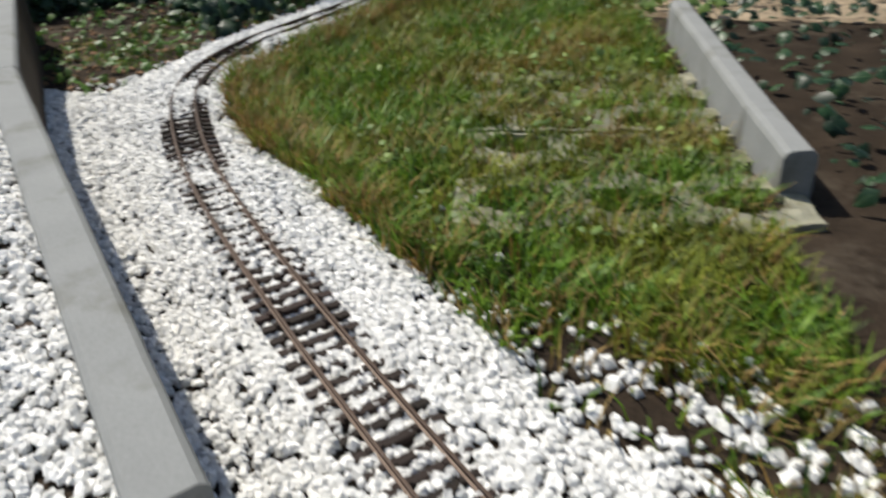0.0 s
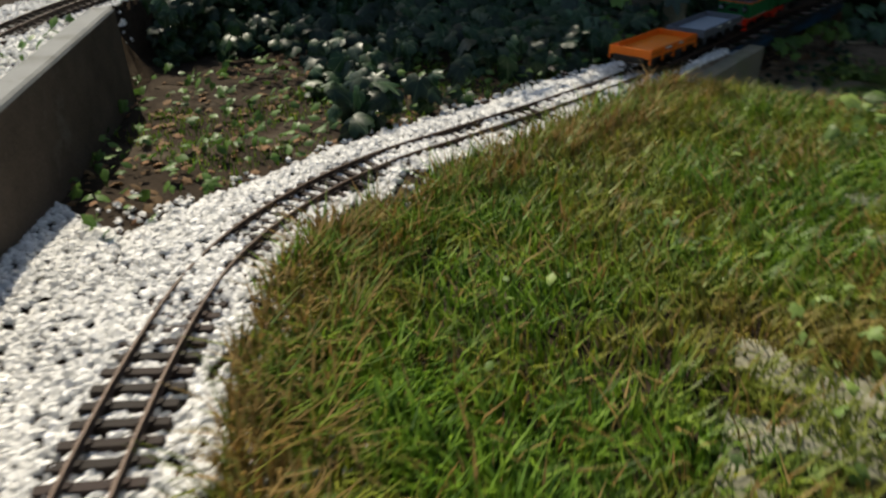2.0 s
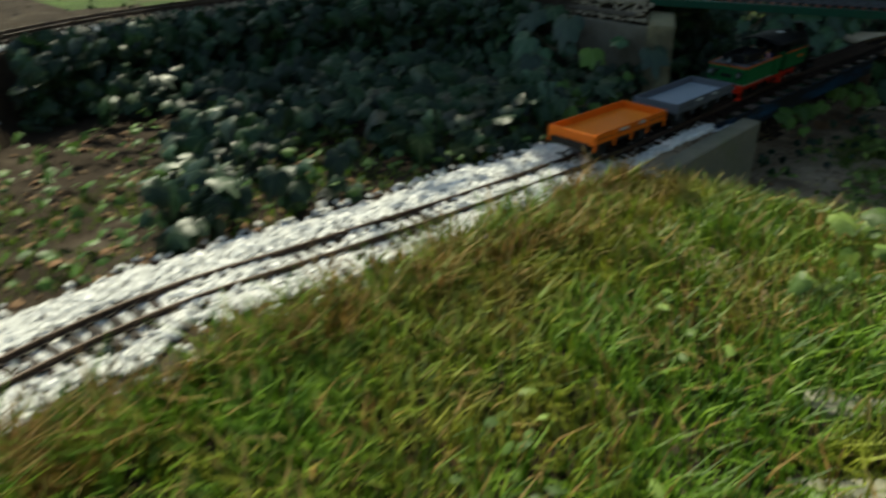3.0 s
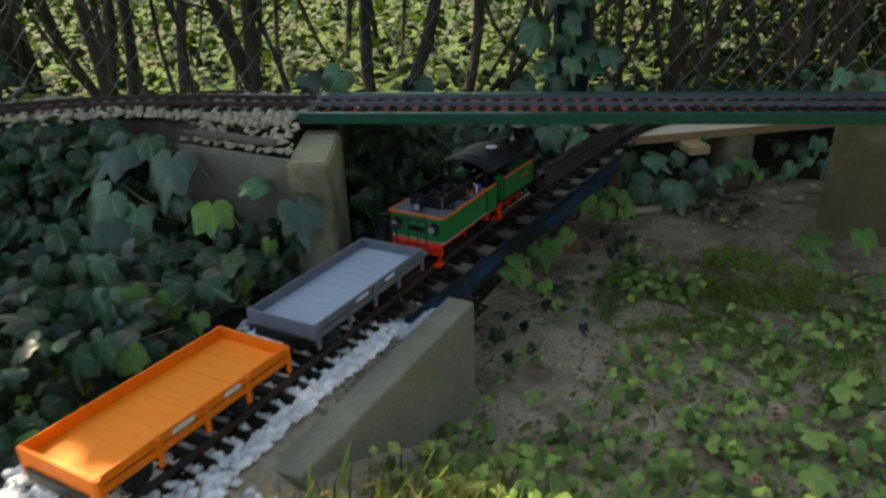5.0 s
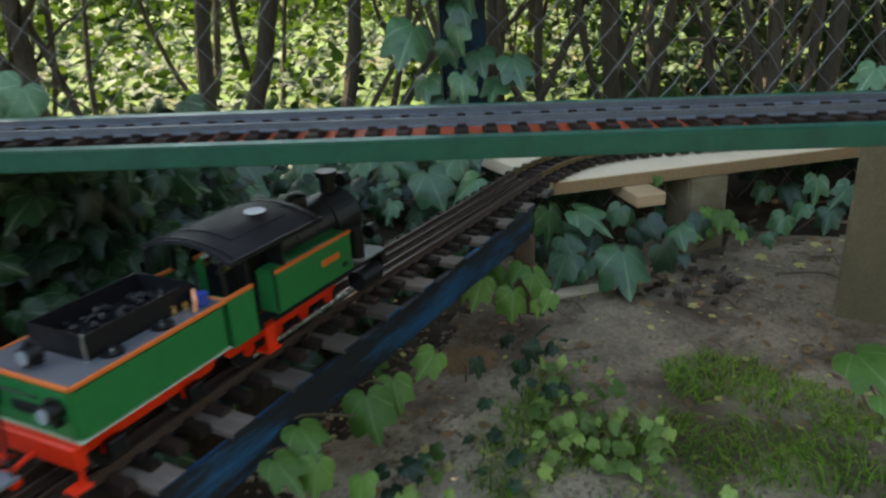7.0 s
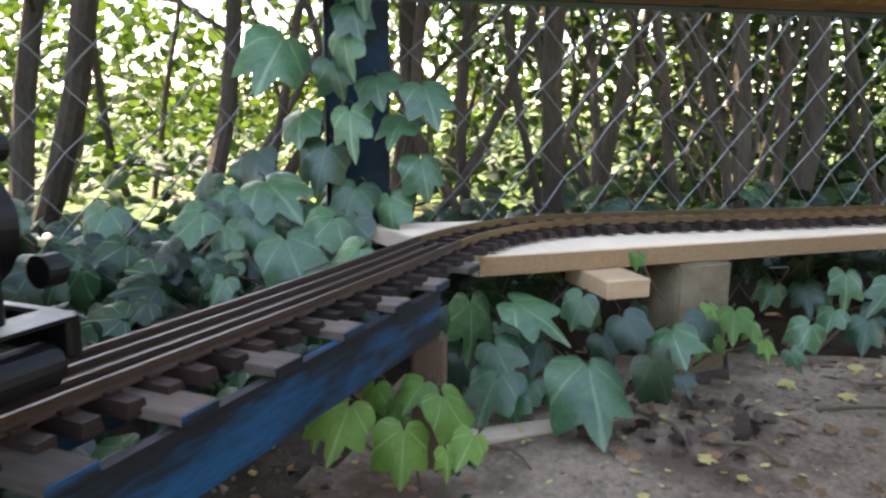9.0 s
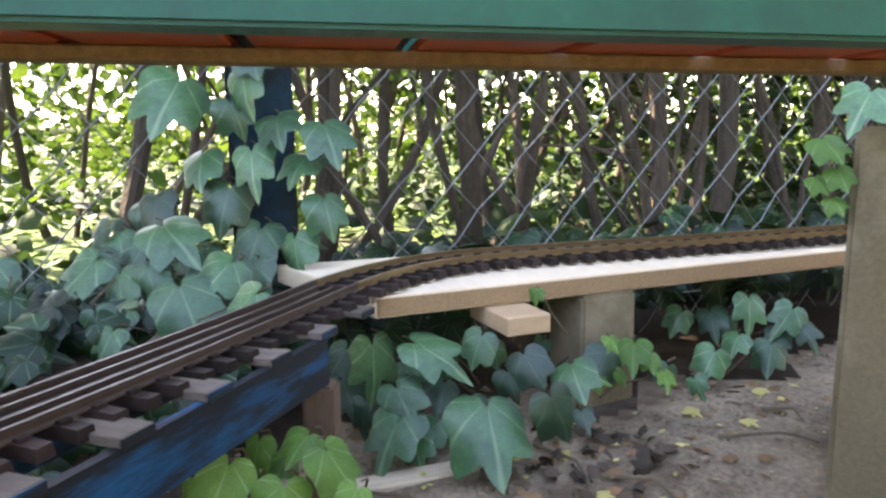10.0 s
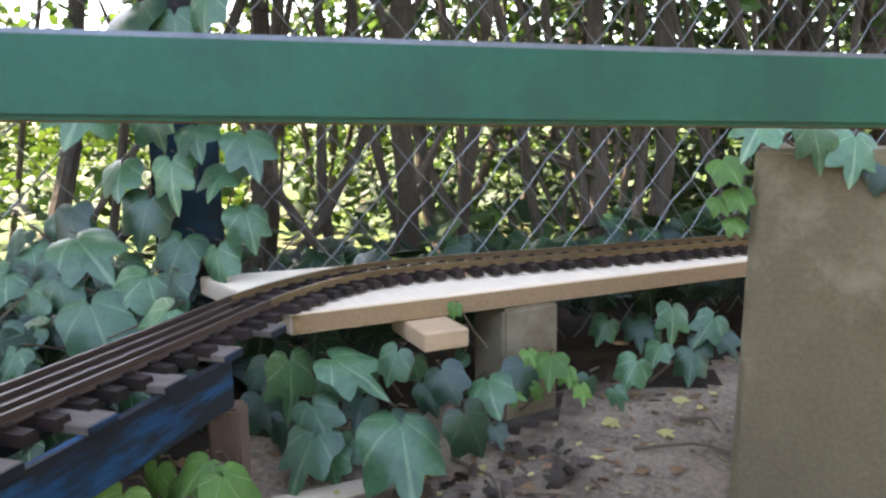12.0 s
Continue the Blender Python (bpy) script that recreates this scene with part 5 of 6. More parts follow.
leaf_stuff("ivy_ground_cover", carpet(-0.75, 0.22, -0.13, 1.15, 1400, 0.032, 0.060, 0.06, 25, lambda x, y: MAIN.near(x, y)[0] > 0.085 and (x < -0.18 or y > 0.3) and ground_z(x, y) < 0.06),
           M_IVYSHADE, "shaded ivy filling the gap behind the blue bridge", "ivy", IVY_SHAPES, 26, face=(0.2, -0.6, 0.6))


def fence_at(u, out=0.0):
    """A point u metres along the fence from the post, out metres behind it."""
    return Vector((-0.24 + 0.829 * u - 0.559 * out, 1.095 + 0.559 * u + 0.829 * out, 0))


rng = np.random.default_rng(31)
spots = []
for _ in range(1700):
    p = fence_at(rng.uniform(-1.6, 2.8), rng.uniform(-0.10, 0.35))
    if p.y > 0.6:
        spots.append((p.x, p.y, -0.12 + abs(rng.normal(0, 0.035)) + 0.02, rng.uniform(0.03, 0.065)))
leaf_stuff("ivy_ground_cover", spots, M_IVYSHADE, "ivy creeping along the foot of the fence", "ivy", IVY_SHAPES, 32, face=(0.0, -0.7, 0.55))
def hollow_cover(x, y):
    return noise.noise((x * 5, y * 5, 9)) + 0.5 * noise.noise((x * 21, y * 21, 3)) > 1.5 * (y - 0.36) - 0.5 * (x - 0.20) and x > 0.03


leaf_stuff("hollow_weeds", carpet(0.03, -0.30, 1.05, 0.62, 4200, 0.007, 0.026, 0.030, 33, hollow_cover), M_WEED, "light green low weeds and ivy on the hollow's soil", "weeds", [SMALL, IVY_SHAPES[1], IVY_SHAPES[2]], 34, face=(0, -0.3, 0.9))
leaf_stuff("hollow_weeds", carpet(0.36, -0.80, 0.95, 0.35, 420, 0.024, 0.050, 0.06, 133, lambda x, y: x > 0.47 - 0.25 * smooth01((-0.1 - y) / 0.5) and noise.noise((x * 6, y * 6, 29)) > -0.25), M_WEED, "bright broad-leaved weeds along the lawn's lower edge", "weeds", [IVY_SHAPES[1], IVY_SHAPES[3]], 134, face=(-0.1, -0.45, 0.8))
leaf_stuff("bridge_weeds", carpet(-0.03, 0.06, 0.12, 0.74, 420, 0.012, 0.034, 0.04, 39, lambda x, y: MAIN.near(x, y)[0] > 0.075), M_IVYSHADE, "small dark ivy and weeds along the blue bridge's foot", "weeds", IVY_SHAPES, 40, face=(0.1, -0.5, 0.7))
leaf_stuff("border_plants", carpet(0.90, -1.95, 1.7, -0.4, 380, 0.014, 0.045, 0.05, 35, lambda x, y: x > 1.175 - (y + 1.9) * 0.30), M_IVYSHADE, "low leafy plants on dark soil behind the edging slabs", "plants", [IVY_SHAPES[1], SMALL], 36)
leaf_stuff("lawn_clover", carpet(0.10, -2.1, 1.05, -0.30, 800, 0.008, 0.022, 0.034, 37, lambda x, y: x < 0.98 - (y + 1.6) * 0.3 and MAIN.near(x, y)[0] > 0.12 and noise.noise((x * 4, y * 4, 31)) > 0.36 - 0.33 * smooth01((x - 0.35) / 0.4) * smooth01((-0.9 - y) / 0.4) - 0.6 * smooth01((y + 1.0) / 0.4) * smooth01((x - 0.1) / 0.3)), M_WEED, "scattered broad weed leaves in the lawn", "weeds", [SMALL, IVY_SHAPES[2]], 38)

# litter
def open_soil(x, y):
    return -0.559 * (x + 0.24) + 0.829 * (y - 1.095) < -0.26 + 0.16 * noise.noise((x * 7, y * 7, 1))


crumbs = [(x, y, ground_z(x, y) + 0.0005) for x, y in scatter(-0.15, -0.3, 1.1, 1.45, 7500, lambda x, y: open_soil(x, y) and noise.noise((x * 7, y * 7, 8)) > -0.25, 45)]
stones("soil_crumbs", crumbs, M_SHADESOIL, "small clods and crumbs of dry soil", "soil", lo=0.0012, hi=0.0050, seed=46)
bits = [(x, y, ground_z(x, y) + 0.002, random.uniform(0.006, 0.022)) for x, y in scatter(-0.15, 0.05, 1.1, 1.4, 900, lambda x, y: open_soil(x, y) and noise.noise((x * 6, y * 6, 18)) > -0.1, 47)]
leaf_stuff("leaf_litter", bits, M_BROWN, "dead brown leaf fragments on bare soil", "leaf litter", [SMALL], 48, face=(0, 0, 1), wild=0.5, down=False)
litter = [(x, y, ground_z(x, y) + 0.004, s * 0.32) for x, y, z, s in carpet(-0.2, 0.1, 1.1, 1.4, 520, 0.010, 0.045, 0, 41, open_soil)]
heap = [(x, y, ground_z(x, y) + 0.003 + random.uniform(0, 0.008), random.uniform(0.010, 0.026)) for x, y in scatter(0.02, 0.80, 0.34, 1.05, 2600, lambda x, y: ((x - 0.20) / 0.13) ** 2 + ((y - 0.92) / 0.10) ** 2 < 0.7 + 0.9 * noise.noise((x * 14, y * 14, 6)), 49)]
leaf_stuff("leaf_litter", heap, M_DARKLEAF, "heap of rotting dark brown leaves beside the ivy", "leaf litter", [SMALL, IVY_SHAPES[3]], 51, face=(0, 0, 1), wild=0.9, down=False)
leaf_stuff("leaf_litter", litter, M_YELLOW, "small yellowed leaves scattered on bare soil", "leaf litter", [SMALL], 42, face=(0, 0, 1), wild=0.25, down=False)
litter = [(x, y, ground_z(x, y) + 0.004, s * 0.6) for x, y, z, s in carpet(-0.95, -1.85, -0.3, -0.7, 800, 0.012, 0.05, 0, 43, bank)]
leaf_stuff("leaf_litter", litter, M_BROWN, "dead brown leaves and debris beside the kerb", "leaf litter", [SMALL, IVY_SHAPES[3]], 44, face=(0, 0, 1), wild=0.5, down=False)


def fallen_leaf(x, y, size, meshes, label, seed):
    rng = random.Random(seed)
    ob = new("fallen_leaf", rng.choice(meshes))
    ob.matrix_world = leaf_pose((x, y, ground_z(x, y) + 0.006), (rng.uniform(-.2, .2), rng.uniform(-.3, .1), 1), (rng.uniform(-1, 1), rng.uniform(-1, 1), 0), size)
    return tagged(ob, label, "leaf", "fallen leaves")


for i, (x, y) in enumerate(FALLEN_PALE):
    fallen_leaf(x, y, 0.013 + 0.004 * (i % 3), LEAF_YELLOW[2:], "yellowed fallen leaf lying on the soil", 50 + i)
for i, (x, y) in enumerate(FALLEN_BROWN):
    fallen_leaf(x, y, 0.017 + 0.006 * (i % 2), LEAF_BROWN, "curled brown fallen leaf on the ground", 70 + i)


# ---- grass paver ----
PX, PY, PA = 0.815, -1.70, math.radians(16)


def paver_at(x, y):
    """0 off the lattice stones, 1 on a rib, 2 in a hole."""
    dx, dy = x - PX, y - PY
    u, v = dx * math.cos(PA) + dy * math.sin(PA), -dx * math.sin(PA) + dy * math.cos(PA)
    if abs(u) > 0.245 or abs(v) > 0.36:
        return 0
    row = math.floor(v / 0.105)
    cu = (u / 0.16 + 0.5 * (row % 2)) % 1.0 - 0.5
    cv = (v / 0.105) % 1.0 - 0.5
    return 2 if (cu / 0.37) ** 2 + (cv / 0.36) ** 2 < 1 + 0.25 * noise.noise((x * 25, y * 25, 2)) else 1


def grass_paver(v0, v1):
    bm = bmesh.new()
    step, grid = 0.0075, {}
    n, k = 40, 56

    def vert(i, j):
        if (i, j) not in grid:
            u, v = (i - n) * step, (j - k) * step
            x, y = PX + u * math.cos(PA) - v * math.sin(PA), PY + u * math.sin(PA) + v * math.cos(PA)
            grid[i, j] = bm.verts.new((x, y, ground_z(x, y) + 0.013 + 0.004 * noise.noise((x * 40, y * 40, 0))))
        return grid[i, j]

    for i in range(2 * n):
        for j in range(2 * k):
            u, v = (i + 0.5 - n) * step, (j + 0.5 - k) * step
            if v0 < v < v1 and paver_at(PX + u * math.cos(PA) - v * math.sin(PA), PY + u * math.sin(PA) + v * math.cos(PA)) == 1:
                bm.faces.new((vert(i, j), vert(i + 1, j), vert(i + 1, j + 1), vert(i, j + 1)))
    low = bmesh.ops.extrude_face_region(bm, geom=bm.faces[:])["geom"]
    bmesh.ops.translate(bm, verts=[v for v in low if isinstance(v, bmesh.types.BMVert)], vec=(0, 0, -0.05))
    bmesh.ops.recalc_face_normals(bm, faces=bm.faces[:])
    solid("grass_paver", bm, M_LAWNSTONE, "pale concrete lattice paver overgrown with grass tufts", "paver", "lattice pavers")


grass_paver(-0.4, -0.004)
grass_paver(0.004, 0.4)


# ---- grass ----
def lawn_mask(x, y):
    """How thickly grass grows here."""
    if x < (0.03 if y > -0.5 else -0.05) or on_gravel(x, y) or y > 0.1 or kerb_across(x, y) < -1.67:
        return 0.0
    if x > 1.06 - (y + 1.9) * 0.30:
        return 0.0
    if x > 0.03 and y > -0.42:
        k = 0.45 * (1 - smooth01((y + 0.42) / 0.35))
    else:
        k = 1.0
    if paver_at(x, y) == 1:
        return 0.30 + 0.6 * smooth01(0.3 + 2.0 * noise.noise((x * 7, y * 7, 21)))
    if MAIN.near(x, y)[0] < 0.075:
        return 0.0
    if y < -2.16:
        k *= 1 - 0.94 * smooth01((-2.16 - y) / 0.17) * smooth01(0.75 + 1.2 * noise.noise((x * 6, y * 6, 19)))
    return k * (0.55 + 0.45 * smooth01(0.5 + 1.4 * noise.noise((x * 5, y * 5, 11))))


def blades(name, spots, material, label, lo, hi, seed, bend=0.55, width=0.0016):
    rng = np.random.default_rng(seed)
    verts, faces = [], []
    for x, y, z in spots:
        h = rng.uniform(lo, hi)
        a = 7.0 * noise.noise((x * 11, y * 11, 55)) + rng.normal(0, 1.4)
        b = rng.uniform(0.1, bend) * h
        dx, dy, wx, wy = math.cos(a) * b, math.sin(a) * b, -math.sin(a) * width * rng.uniform(0.6, 1.2), math.cos(a) * width
        k = len(verts)
        verts += [(x - wx, y - wy, z - 0.004), (x + wx, y + wy, z - 0.004), (x - wx * 0.8 + dx * 0.35, y - wy * 0.8 + dy * 0.35, z + h * 0.55),
                  (x + wx * 0.8 + dx * 0.35, y + wy * 0.8 + dy * 0.35, z + h * 0.55), (x + dx, y + dy, z + h * 0.93)]
        faces += [(k, k + 1, k + 3, k + 2), (k + 2, k + 3, k + 4)]
    return stuff(name, verts, faces, material, label, "grass")


rng = np.random.default_rng(61)
green, olive, dry, rust = [], [], [], []
for _ in range(150000):
    x, y = rng.uniform(-0.05, 1.25), rng.uniform(-2.75, 0.05)
    k = lawn_mask(x, y)
    if rng.random() < k:
        edge = max(0.0, 1 - (MAIN.near(x, y)[0] - 0.08) / 0.10)
        far = smooth01((-2.15 - y) / 0.4)
        p = (x, y, ground_z(x, y))
        if rng.random() < 0.07 + 0.13 * smooth01(3 * noise.noise((x * 4, y * 4, 17))) + 0.60 * min(1, edge) * (rng.random() < 0.8) + 0.2 * far:
            (rust if noise.noise((x * 8, y * 8, 33)) + 0.3 * rng.random() > 0.20 else dry).append(p)
        elif noise.noise((x * 5.5, y * 5.5, 27)) + rng.normal(0, 0.12) > 0.10:
            olive.append(p)
        else:
            green.append(p)
blades("lawn_grass", green, M_GRASS, "unmown green lawn grass in sunlight", 0.012, 0.050, 62, bend=1.25, width=0.0019)
blades("dry_grass", dry, M_STRAW, "dry straw-coloured blades at the lawn's edge", 0.02, 0.055, 63, bend=1.3, width=0.0018)
blades("olive_grass", olive, M_OLIVE, "yellowish olive patches of lawn grass", 0.012, 0.048, 162, bend=1.3, width=0.0018)
blades("rust_grass", rust, M_RUSTGRASS, "rust-brown withered blades at the lawn's edge", 0.02, 0.06, 163, bend=1.2, width=0.0018)
tufts, dead, withered = [], [], []
for _ in range(9000):
    s = rng.uniform(0.3, 3.2)
    q = MAIN.base(s) @ Vector((rng.uniform(0.085, 0.20), 0, 0))
    if lawn_mask(q.x, q.y) > 0.3 and noise.noise((q.x * 9, q.y * 9, 40)) > -0.15 and not on_gravel(q.x, q.y, -0.015):
        (withered if noise.noise((q.x * 12, q.y * 12, 51)) > 0.06 and rng.random() < 0.6 else dead if rng.random() < 0.35 else tufts).append((q.x, q.y, ground_z(q.x, q.y)))
blades("lawn_tufts", tufts, M_GRASS, "long shaggy grass tufts leaning over the gravel", 0.035, 0.075, 68, bend=1.3, width=0.0015)
blades("dry_tufts", dead, M_STRAW, "long dry straw tufts along the gravel", 0.03, 0.07, 69, bend=1.4, width=0.0014)
blades("withered_tufts", withered, M_RUSTGRASS, "rust-brown shaggy tufts along the gravel", 0.035, 0.075, 169, bend=1.1, width=0.0016)
spots = [(x, y, ground_z(x, y) + rng.uniform(0.015, 0.035), rng.uniform(0.012, 0.026)) for x, y in
         scatter(0.2, -2.2, 1.1, -0.4, 520, lambda x, y: lawn_mask(x, y) > 0.3 and noise.noise((x * 6, y * 6, 61)) > 0.12, 170)]
leaf_stuff("lawn_weeds", spots, M_WEED, "small pale broad-leaved weeds among the grass", "weeds", [SMALL], 171, face=(0, 0, 1), wild=0.5, down=False)
moss = [(x, y, ground_z(x, y)) for x, y in scatter(-0.75, -1.5, -0.24, -0.2, 9000, lambda x, y: bank(x, y) and noise.noise((x * 6, y * 6, 4)) > -0.1, 64)]
blades("mossy_grass", moss, M_GRASS, "short mossy grass beside the track bed", 0.006, 0.018, 65, width=0.0014)
hollow = [(x, y, ground_z(x, y)) for x, y in scatter(0.06, 0.10, 0.80, 0.78, 52000, lambda x, y: ((x - 0.36) / 0.34) ** 2 + ((y - 0.45) / 0.26) ** 2 < 0.55 + 1.3 * noise.noise((x * 8, y * 8, 4)) + 0.5 * noise.noise((x * 33, y * 33, 4)), 66)]
blades("hollow_grass", hollow, M_GRASS, "thin mossy grass on the shaded hollow's soil", 0.005, 0.016, 67, bend=3.2, width=0.0009)


def flat_stone(x, y, r, seed):
    rng = random.Random(seed)
    bm = bmesh.new()
    n = 9
    ring = [(r * rng.uniform(0.55, 1.2) * math.cos(2 * math.pi * i / n) * 1.6, r * rng.uniform(0.55, 1.2) * math.sin(2 * math.pi * i / n) * 0.75) for i in range(n)]
    low = [bm.verts.new((a, b, -0.02)) for a, b in ring]
    mid = [bm.verts.new((a, b, 0.006)) for a, b in ring]
    top = [bm.verts.new((a * 0.88, b * 0.88, 0.010 + rng.uniform(-0.002, 0.002))) for a, b in ring]
    for p, q in ((low, mid), (mid, top)):
        for i in range(n):
            bm.faces.new((p[i], p[(i + 1) % n], q[(i + 1) % n], q[i]))
    bm.faces.new(top)
    solid("lawn_stone", bm, M_LAWNSTONE, "flat pale stone sunk into the grass", "stone", "stones in the lawn", m=pose(x, y, ground_z(x, y) + 0.004, 0, 0, rng.uniform(0, 60)))


for i, (x, y, r) in enumerate(LAWN_STONES):
    flat_stone(x, y, r, 80 + i)
for i, (x, y, r) in enumerate(DARK_DEBRIS):
    fallen_leaf(x, y, r * 1.7, LEAF_ROTTEN, "dark withered leaf lying on white gravel", 300 + i)
    fallen_leaf(x + r * 0.9, y - r * 0.5, r * 1.3, LEAF_ROTTEN, "dark withered leaf lying on white gravel", 330 + i)

# ---- twigs and low plank ----
for i, (x0, y0, x1, y1) in enumerate(TWIGS):
    a, b = Vector((x0, y0, ground_z(x0, y0) + 0.004)), Vector((x1, y1, ground_z(x1, y1) + 0.005))
    mid = (a + b) / 2 + Vector((0.012, 0.006, 0.006))
    solid("twig", tube([a, a.lerp(mid, 0.5), mid, mid.lerp(b, 0.5) + Vector((0, 0.004, 0)), b], 0.0022, n=6, r2=0.001), M_STEM, "thin dry brown twig lying on the soil", "twig", "twigs")
solid("old_plank", box(-0.014, 0, -0.03, 0.014, 0.17, 0.004, 0.0012), M_OLDPLANK, "old pale plank lying on the soil under the ivy", "plank", m=along(-0.02, 0.790, -0.158, 0.81, 0.59))
for i, (dx, dy) in enumerate(((0, 0), (0.022, 0.01), (-0.02, 0.012), (0.008, -0.02), (0.03, -0.012), (-0.012, -0.018))):
    fallen_leaf(-0.035 + dx, 0.615 + dy, 0.034 + 0.006 * (i % 2), LEAF_BROWN, "curled brown fallen leaf on the ground", 900 + i)


# ---- fence, post, trees ----
def wire_fence():
    t = thing("chain_link_fence", "galvanised chain-link fence overgrown at its foot", "fence")
    bm = bmesh.new()
    mesh_w, z0, z1 = 0.078, -0.30, 0.95
    u0, u1 = -2.2, 3.6
    k = 1.12
    for fam in (-1, 1):
        u = u0 - 1.3
        while u < u1 + 1.3:
            a, b = u, u + fam * (z1 - z0) / k
            za, zb = z0, z1
            if min(a, b) > u0 and max(a, b) < u1:
                strand = []
                for i in range(33):
                    f = i / 32
                    p = fence_at(a + (b - a) * f, 0.0022 * fam * (1 if i % 2 else -1))
                    p.z = za + (zb - za) * f + 0.0035 * math.sin(2.9 * i + 13 * u)
                    strand.append(p)
                tube(strand, 0.0012 if fam > 0 else 0.0008, bm, 4)
            u += mesh_w
    part("wire_mesh", bm, M_FENCE, t, "diagonal galvanised wires")
    for z in (-0.10, 0.90):
        p, q = fence_at(u0, -0.004), fence_at(u1, -0.004)
        p.z = q.z = z
        part("line_wire", tube([p, q], 0.0016, n=5), M_FENCE, t)
    return t


wire_fence()
p = fence_at(0.018, 0.014)
solid("fence_post", box(-0.042, -0.034, -0.3, 0.042, 0.034, 1.15, 0.006, seg=2), M_BLUEPOST, "dark blue-painted fence post wrapped in ivy", "post", m=pose(p.x, p.y, -0.0, 0, 0, 30))


def shrub(x, y, stems, height, crown, seed, lean=0.36, foliage=None, leaf=(0.026, 0.050), count=700, low=0.50):
    """A multi-stemmed shrub: tapered bent stems, side twigs and a loose crown."""
    rng = random.Random(seed)
    t = thing("hazel_shrub", "many-stemmed shrub with grey-brown trunks and loose green crown", "tree", "shrubs behind the fence")
    z0 = ground_z(min(max(x, -1.7), 1.5), min(max(y, -3.2), 2.2)) - 0.03
    tops = []
    for k in range(stems):
        a = rng.uniform(0, 6.28)
        bx, by = x + 0.10 * math.cos(a) * rng.random(), y + 0.10 * math.sin(a) * rng.random()
        lx, ly = rng.uniform(-lean, lean) * height, rng.uniform(-lean, lean) * height
        pts = []
        for i in range(17):
            f = i / 16
            pts.append((bx + lx * f ** 0.75 + 0.09 * f * math.sin(7 * f + a) + 0.018 * math.sin(19 * f + a), by + ly * f ** 0.75 + 0.07 * f * math.cos(6 * f + a), z0 + height * f))
        r = rng.choice((0.006, 0.008, 0.011, 0.015, 0.021)) * rng.uniform(0.8, 1.15)
        trunk = part("trunk", tube(pts, r, n=9, r2=r * 0.35), M_BARK, t)
        for _ in range(7):
            i = rng.randint(2, 12)
            p0 = Vector(pts[i])
            d = Vector((rng.uniform(-1, 1), rng.uniform(-1, 1), rng.uniform(0.2, 1.0))).normalized() * rng.uniform(0.15, 0.45)
            part("branch", tube([p0, p0 + d * 0.5 + Vector((0, 0, 0.03)), p0 + d], r * 0.35, n=5, r2=0.0015), M_BARK, trunk)
            tops.append(p0 + d)
        tops.append(Vector(pts[-1]))
    verts, faces = [], []
    g = np.random.default_rng(seed + 500)
    for _ in range(count):
        c = tops[g.integers(len(tops))] if g.random() < 0.4 else Vector((x, y, z0 + height * (low + 0.45 * g.random())))
        p = np.array(c) + g.normal(0, 1, 3) * np.array([crown, crown, crown * 0.7]) * 0.5
        if p[2] < z0 + height * low * 0.55:
            p[2] = z0 + height * low * 0.55 + abs(g.normal(0, 0.2))
        size = g.uniform(*leaf)
        m = np.array(leaf_pose(p, g.normal(0, 1, 3) + np.array([0, 0, 0.8]), g.normal(0, 1, 3), size))
        k = len(verts)
        verts.extend(map(tuple, SMALL[0] @ m[:3, :3].T + m[:3, 3]))
        faces.extend(tuple(k + i for i in f) for f in SMALL[1])
    me = bpy.data.meshes.new("crown")
    me.from_pydata(verts, [], faces)
    me.materials.append(foliage or M_CROWN)
    ob = new("crown", me)
    ob.parent = t
    return t


g = random.Random(91)
u = -2.0
k = 0
while u < 3.4:
    p = fence_at(u, g.uniform(0.22, 0.5))
    shrub(p.x, p.y, g.choice((2, 3, 4, 5)) + (2 if u > 0.5 else 0), g.uniform(1.9, 2.5), 0.8, 100 + k, count=1000)
    if g.random() < 0.75:
        p = fence_at(u + 0.12, g.uniform(0.8, 1.5))
        shrub(p.x, p.y, g.choice((2, 3)), g.uniform(2.0, 2.6), 0.8, 200 + k, count=700)
    u += g.uniform(0.17, 0.36) if u < 0.6 else g.uniform(0.12, 0.25)
    k += 1
# added shrubs, crowns set sunward to shade the hollow
for k, (x, y) in enumerate(((-2.25, 0.25), (-1.75, 0.85), (-1.35, 1.05), (-2.5, 0.7))):
    shrub(x, y, 3, g.uniform(2.0, 2.6), 0.75, 300 + k, count=1500)

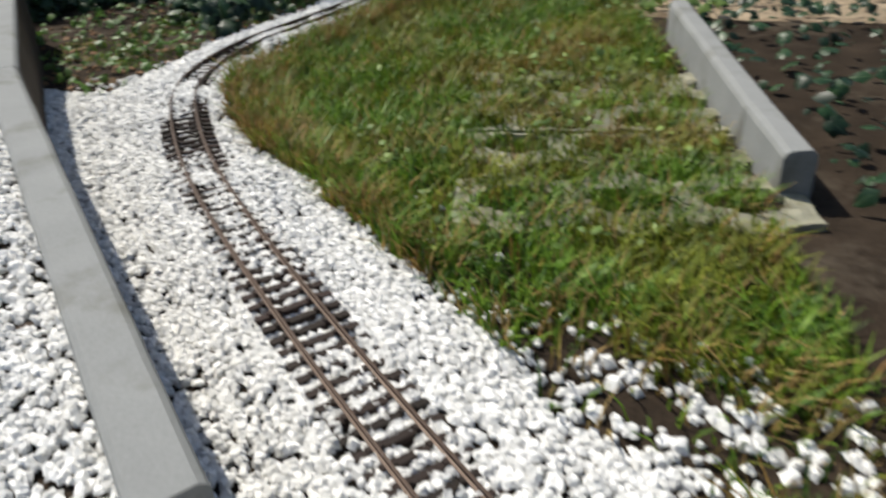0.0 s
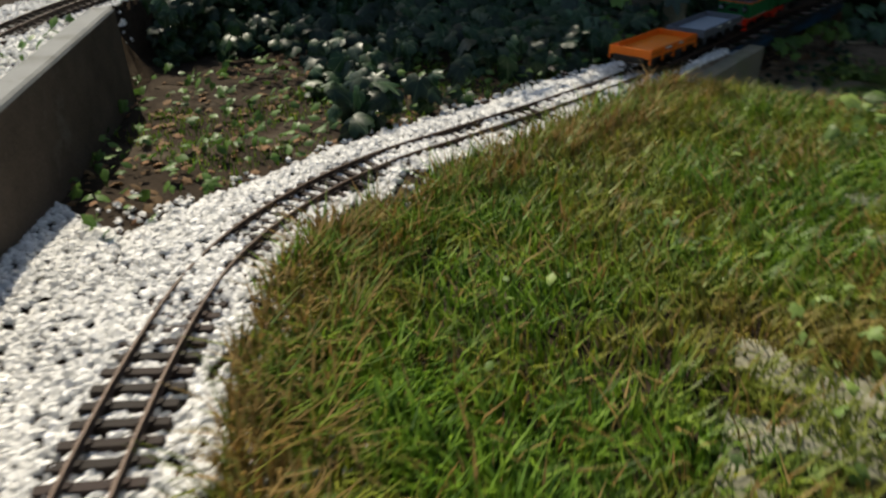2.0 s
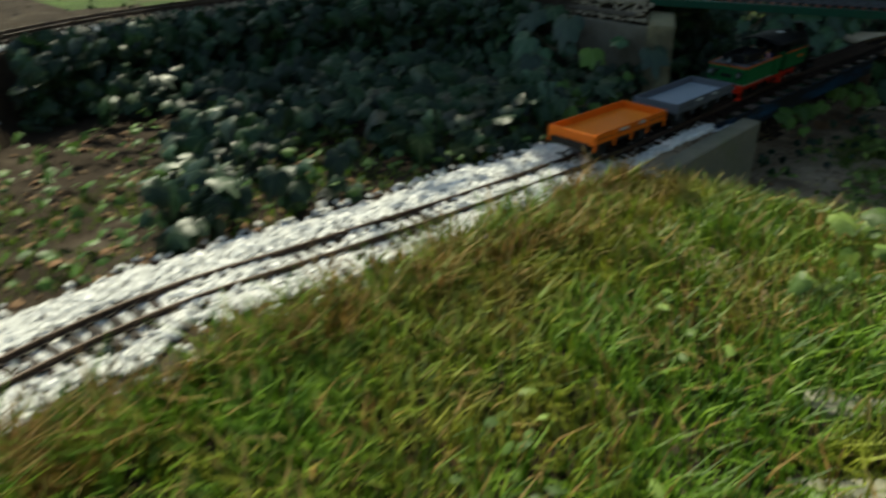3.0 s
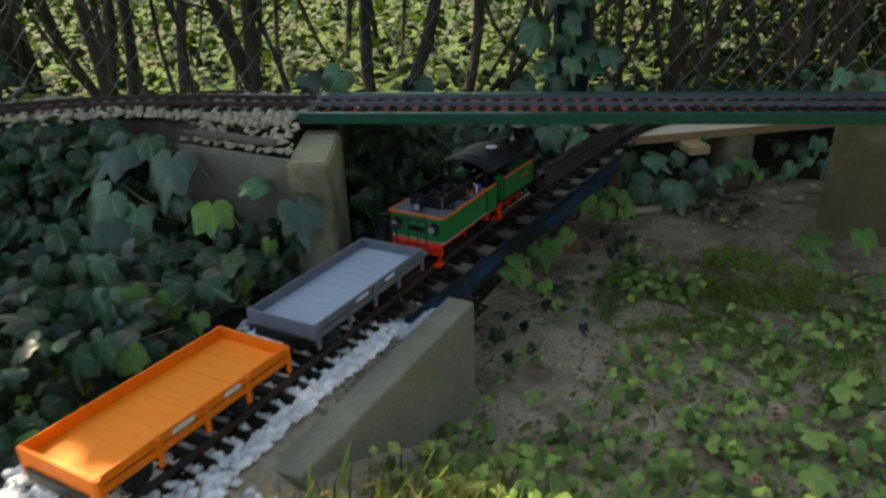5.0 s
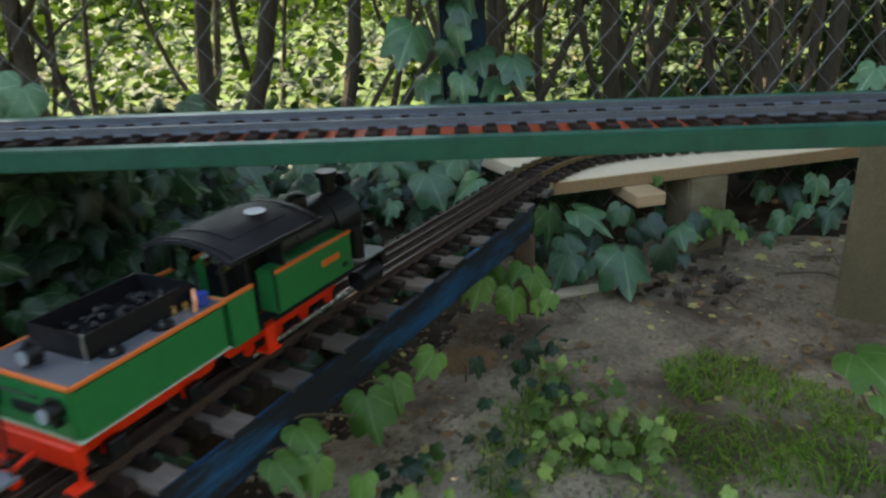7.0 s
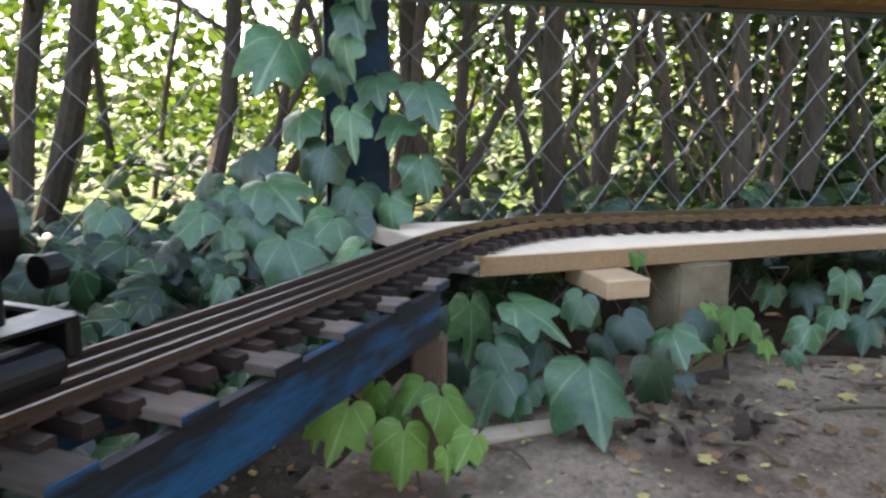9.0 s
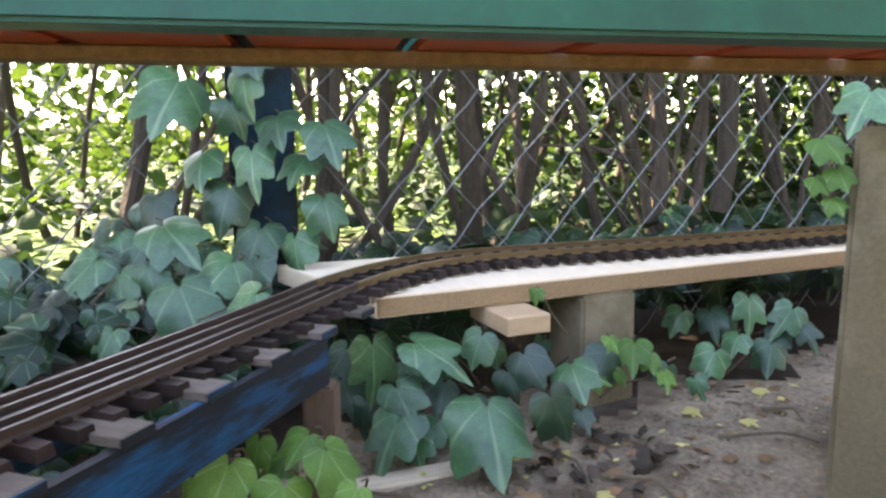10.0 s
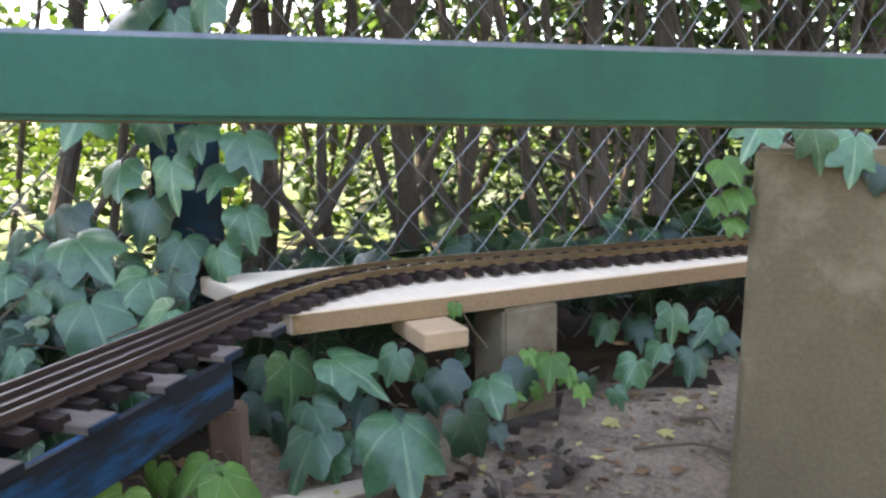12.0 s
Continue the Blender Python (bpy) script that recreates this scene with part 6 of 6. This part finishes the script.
def shade_tree(x, y, height, spreads, seed):
    """An added, unseen tree: its leaves lie sunward of the ground areas to be shaded."""
    rng = random.Random(seed)
    t = thing("shade_tree", "unseen tree added so that its crown shades the ground", "tree")
    pts = [(x + 0.06 * math.sin(2.2 * i), y + 0.05 * math.cos(1.7 * i), -0.2 + height * 0.8 * i / 8) for i in range(9)]
    trunk = part("trunk", tube(pts, 0.075, n=12, r2=0.04), M_BARK, t)
    g = np.random.default_rng(seed)
    verts, faces = [], []
    top = Vector(pts[-2])
    for gx0, gy0, gx1, gy1, count in spreads:
        for k in range(4):
            h = rng.uniform(2.5, 2.9)
            q = Vector((rng.uniform(gx0, gx1) - 0.74 * h, rng.uniform(gy0, gy1) + 0.30 * h, h))
            part("limb", tube([top, top.lerp(q, 0.35) + Vector((0, 0, 0.15)), top.lerp(q, 0.7) + Vector((0, 0, 0.12)), q], 0.032, n=7, r2=0.006), M_BARK, trunk)
        for _ in range(count):
            h = 2.35 + 0.75 * g.random()
            p = (g.uniform(gx0, gx1) - 0.74 * h, g.uniform(gy0, gy1) + 0.30 * h, h)
            m = np.array(leaf_pose(p, g.normal(0, 0.5, 3) + np.array([-0.5, 0.2, 0.9]), g.normal(0, 1, 3), g.uniform(0.09, 0.15)))
            k = len(verts)
            verts.extend(map(tuple, SMALL[0] @ m[:3, :3].T + m[:3, 3]))
            faces.extend(tuple(k + i for i in f) for f in SMALL[1])
    me = bpy.data.meshes.new("crown")
    me.from_pydata(verts, [], faces)
    me.materials.append(M_CROWN)
    ob = new("crown", me)
    ob.parent = t
    return t


# unseen crowns blocking the sun over hollow, bank, wagon and background
shade_tree(-2.5, 1.0, 3.1, [(-0.55, -0.20, 2.0, 1.8, 4300), (-1.35, -0.8, -0.3, 0.1, 1500), (-0.22, -0.5, 0.02, -0.1, 420)], 330)
shade_tree(0.2, 3.6, 3.1, [(0.45, 1.75, 3.2, 4.0, 3000)], 340)
# low shrub added only to shade the ivy bank
shrub(-1.80, -0.12, 3, 1.55, 0.55, 320, count=1100, low=0.72)

spots = []
rng = np.random.default_rng(70)
for _ in range(9000):
    out = 0.12 + 3.2 * rng.random() ** 1.3
    p = fence_at(rng.uniform(-3.5, 5.0), out)
    spots.append((p.x, p.y, -0.16 + 0.16 * rng.random() ** 1.5 + 0.02 * out, rng.uniform(0.04, 0.085)))
leaf_stuff("undergrowth", spots, M_SHADELEAF, "low green undergrowth beneath the shrubs, coloured dark for shade", "undergrowth", [SMALL], 70, face=(0, -0.2, 0.8), wild=0.7, down=False)
spots = []
for _ in range(14000):
    u = 0.45 + 3.8 * rng.random()
    p = fence_at(u, rng.uniform(0.6, 1.9))
    spots.append((p.x, p.y, -0.1 + 1.6 * rng.random(), rng.uniform(0.03, 0.055)))
leaf_stuff("thicket", spots, M_SHADELEAF, "dense green thicket behind the fence, coloured dark for shade", "foliage", [SMALL], 74, face=(0, -0.2, 0.6), wild=0.9, down=False)

# sunlit growth farther back, low in a clearing
def clearing(p):
    return 0.45 if -1.15 < p.x / p.y < -0.42 else 1.0


spots = []
rng = np.random.default_rng(71)
for _ in range(30000):
    out = 0.9 + 5.5 * rng.random() ** 1.5
    p = fence_at(rng.uniform(-4.5 - out, 6.0 + out), out)
    z = -0.22 + (0.35 + 0.24 * out) * rng.random() ** 1.6 * clearing(p)
    spots.append((p.x, p.y, z, rng.uniform(0.030, 0.062) * (0.7 + 0.14 * out)))
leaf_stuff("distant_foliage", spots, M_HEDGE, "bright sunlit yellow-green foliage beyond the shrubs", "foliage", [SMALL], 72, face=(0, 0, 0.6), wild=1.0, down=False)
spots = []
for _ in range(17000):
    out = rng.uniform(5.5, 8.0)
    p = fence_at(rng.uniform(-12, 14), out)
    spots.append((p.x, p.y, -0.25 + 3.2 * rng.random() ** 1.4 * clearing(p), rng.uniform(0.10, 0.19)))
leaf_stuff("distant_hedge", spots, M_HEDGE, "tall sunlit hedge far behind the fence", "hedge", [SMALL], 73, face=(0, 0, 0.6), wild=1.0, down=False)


# ---- unseen plain walls added to cut low sky light ----
solid("garden_wall", box(4.2, -7.0, -0.3, 4.4, 3.0, 2.6, 0.01), M_BLOCKER, "unseen dark wall added to block low eastern sky light", "wall", kind="structure")
solid("garden_wall", box(-6.0, -7.2, -0.3, 4.2, -7.0, 1.4, 0.01), M_BLOCKER, "unseen dark wall added to block low southern sky light", "wall", kind="structure")
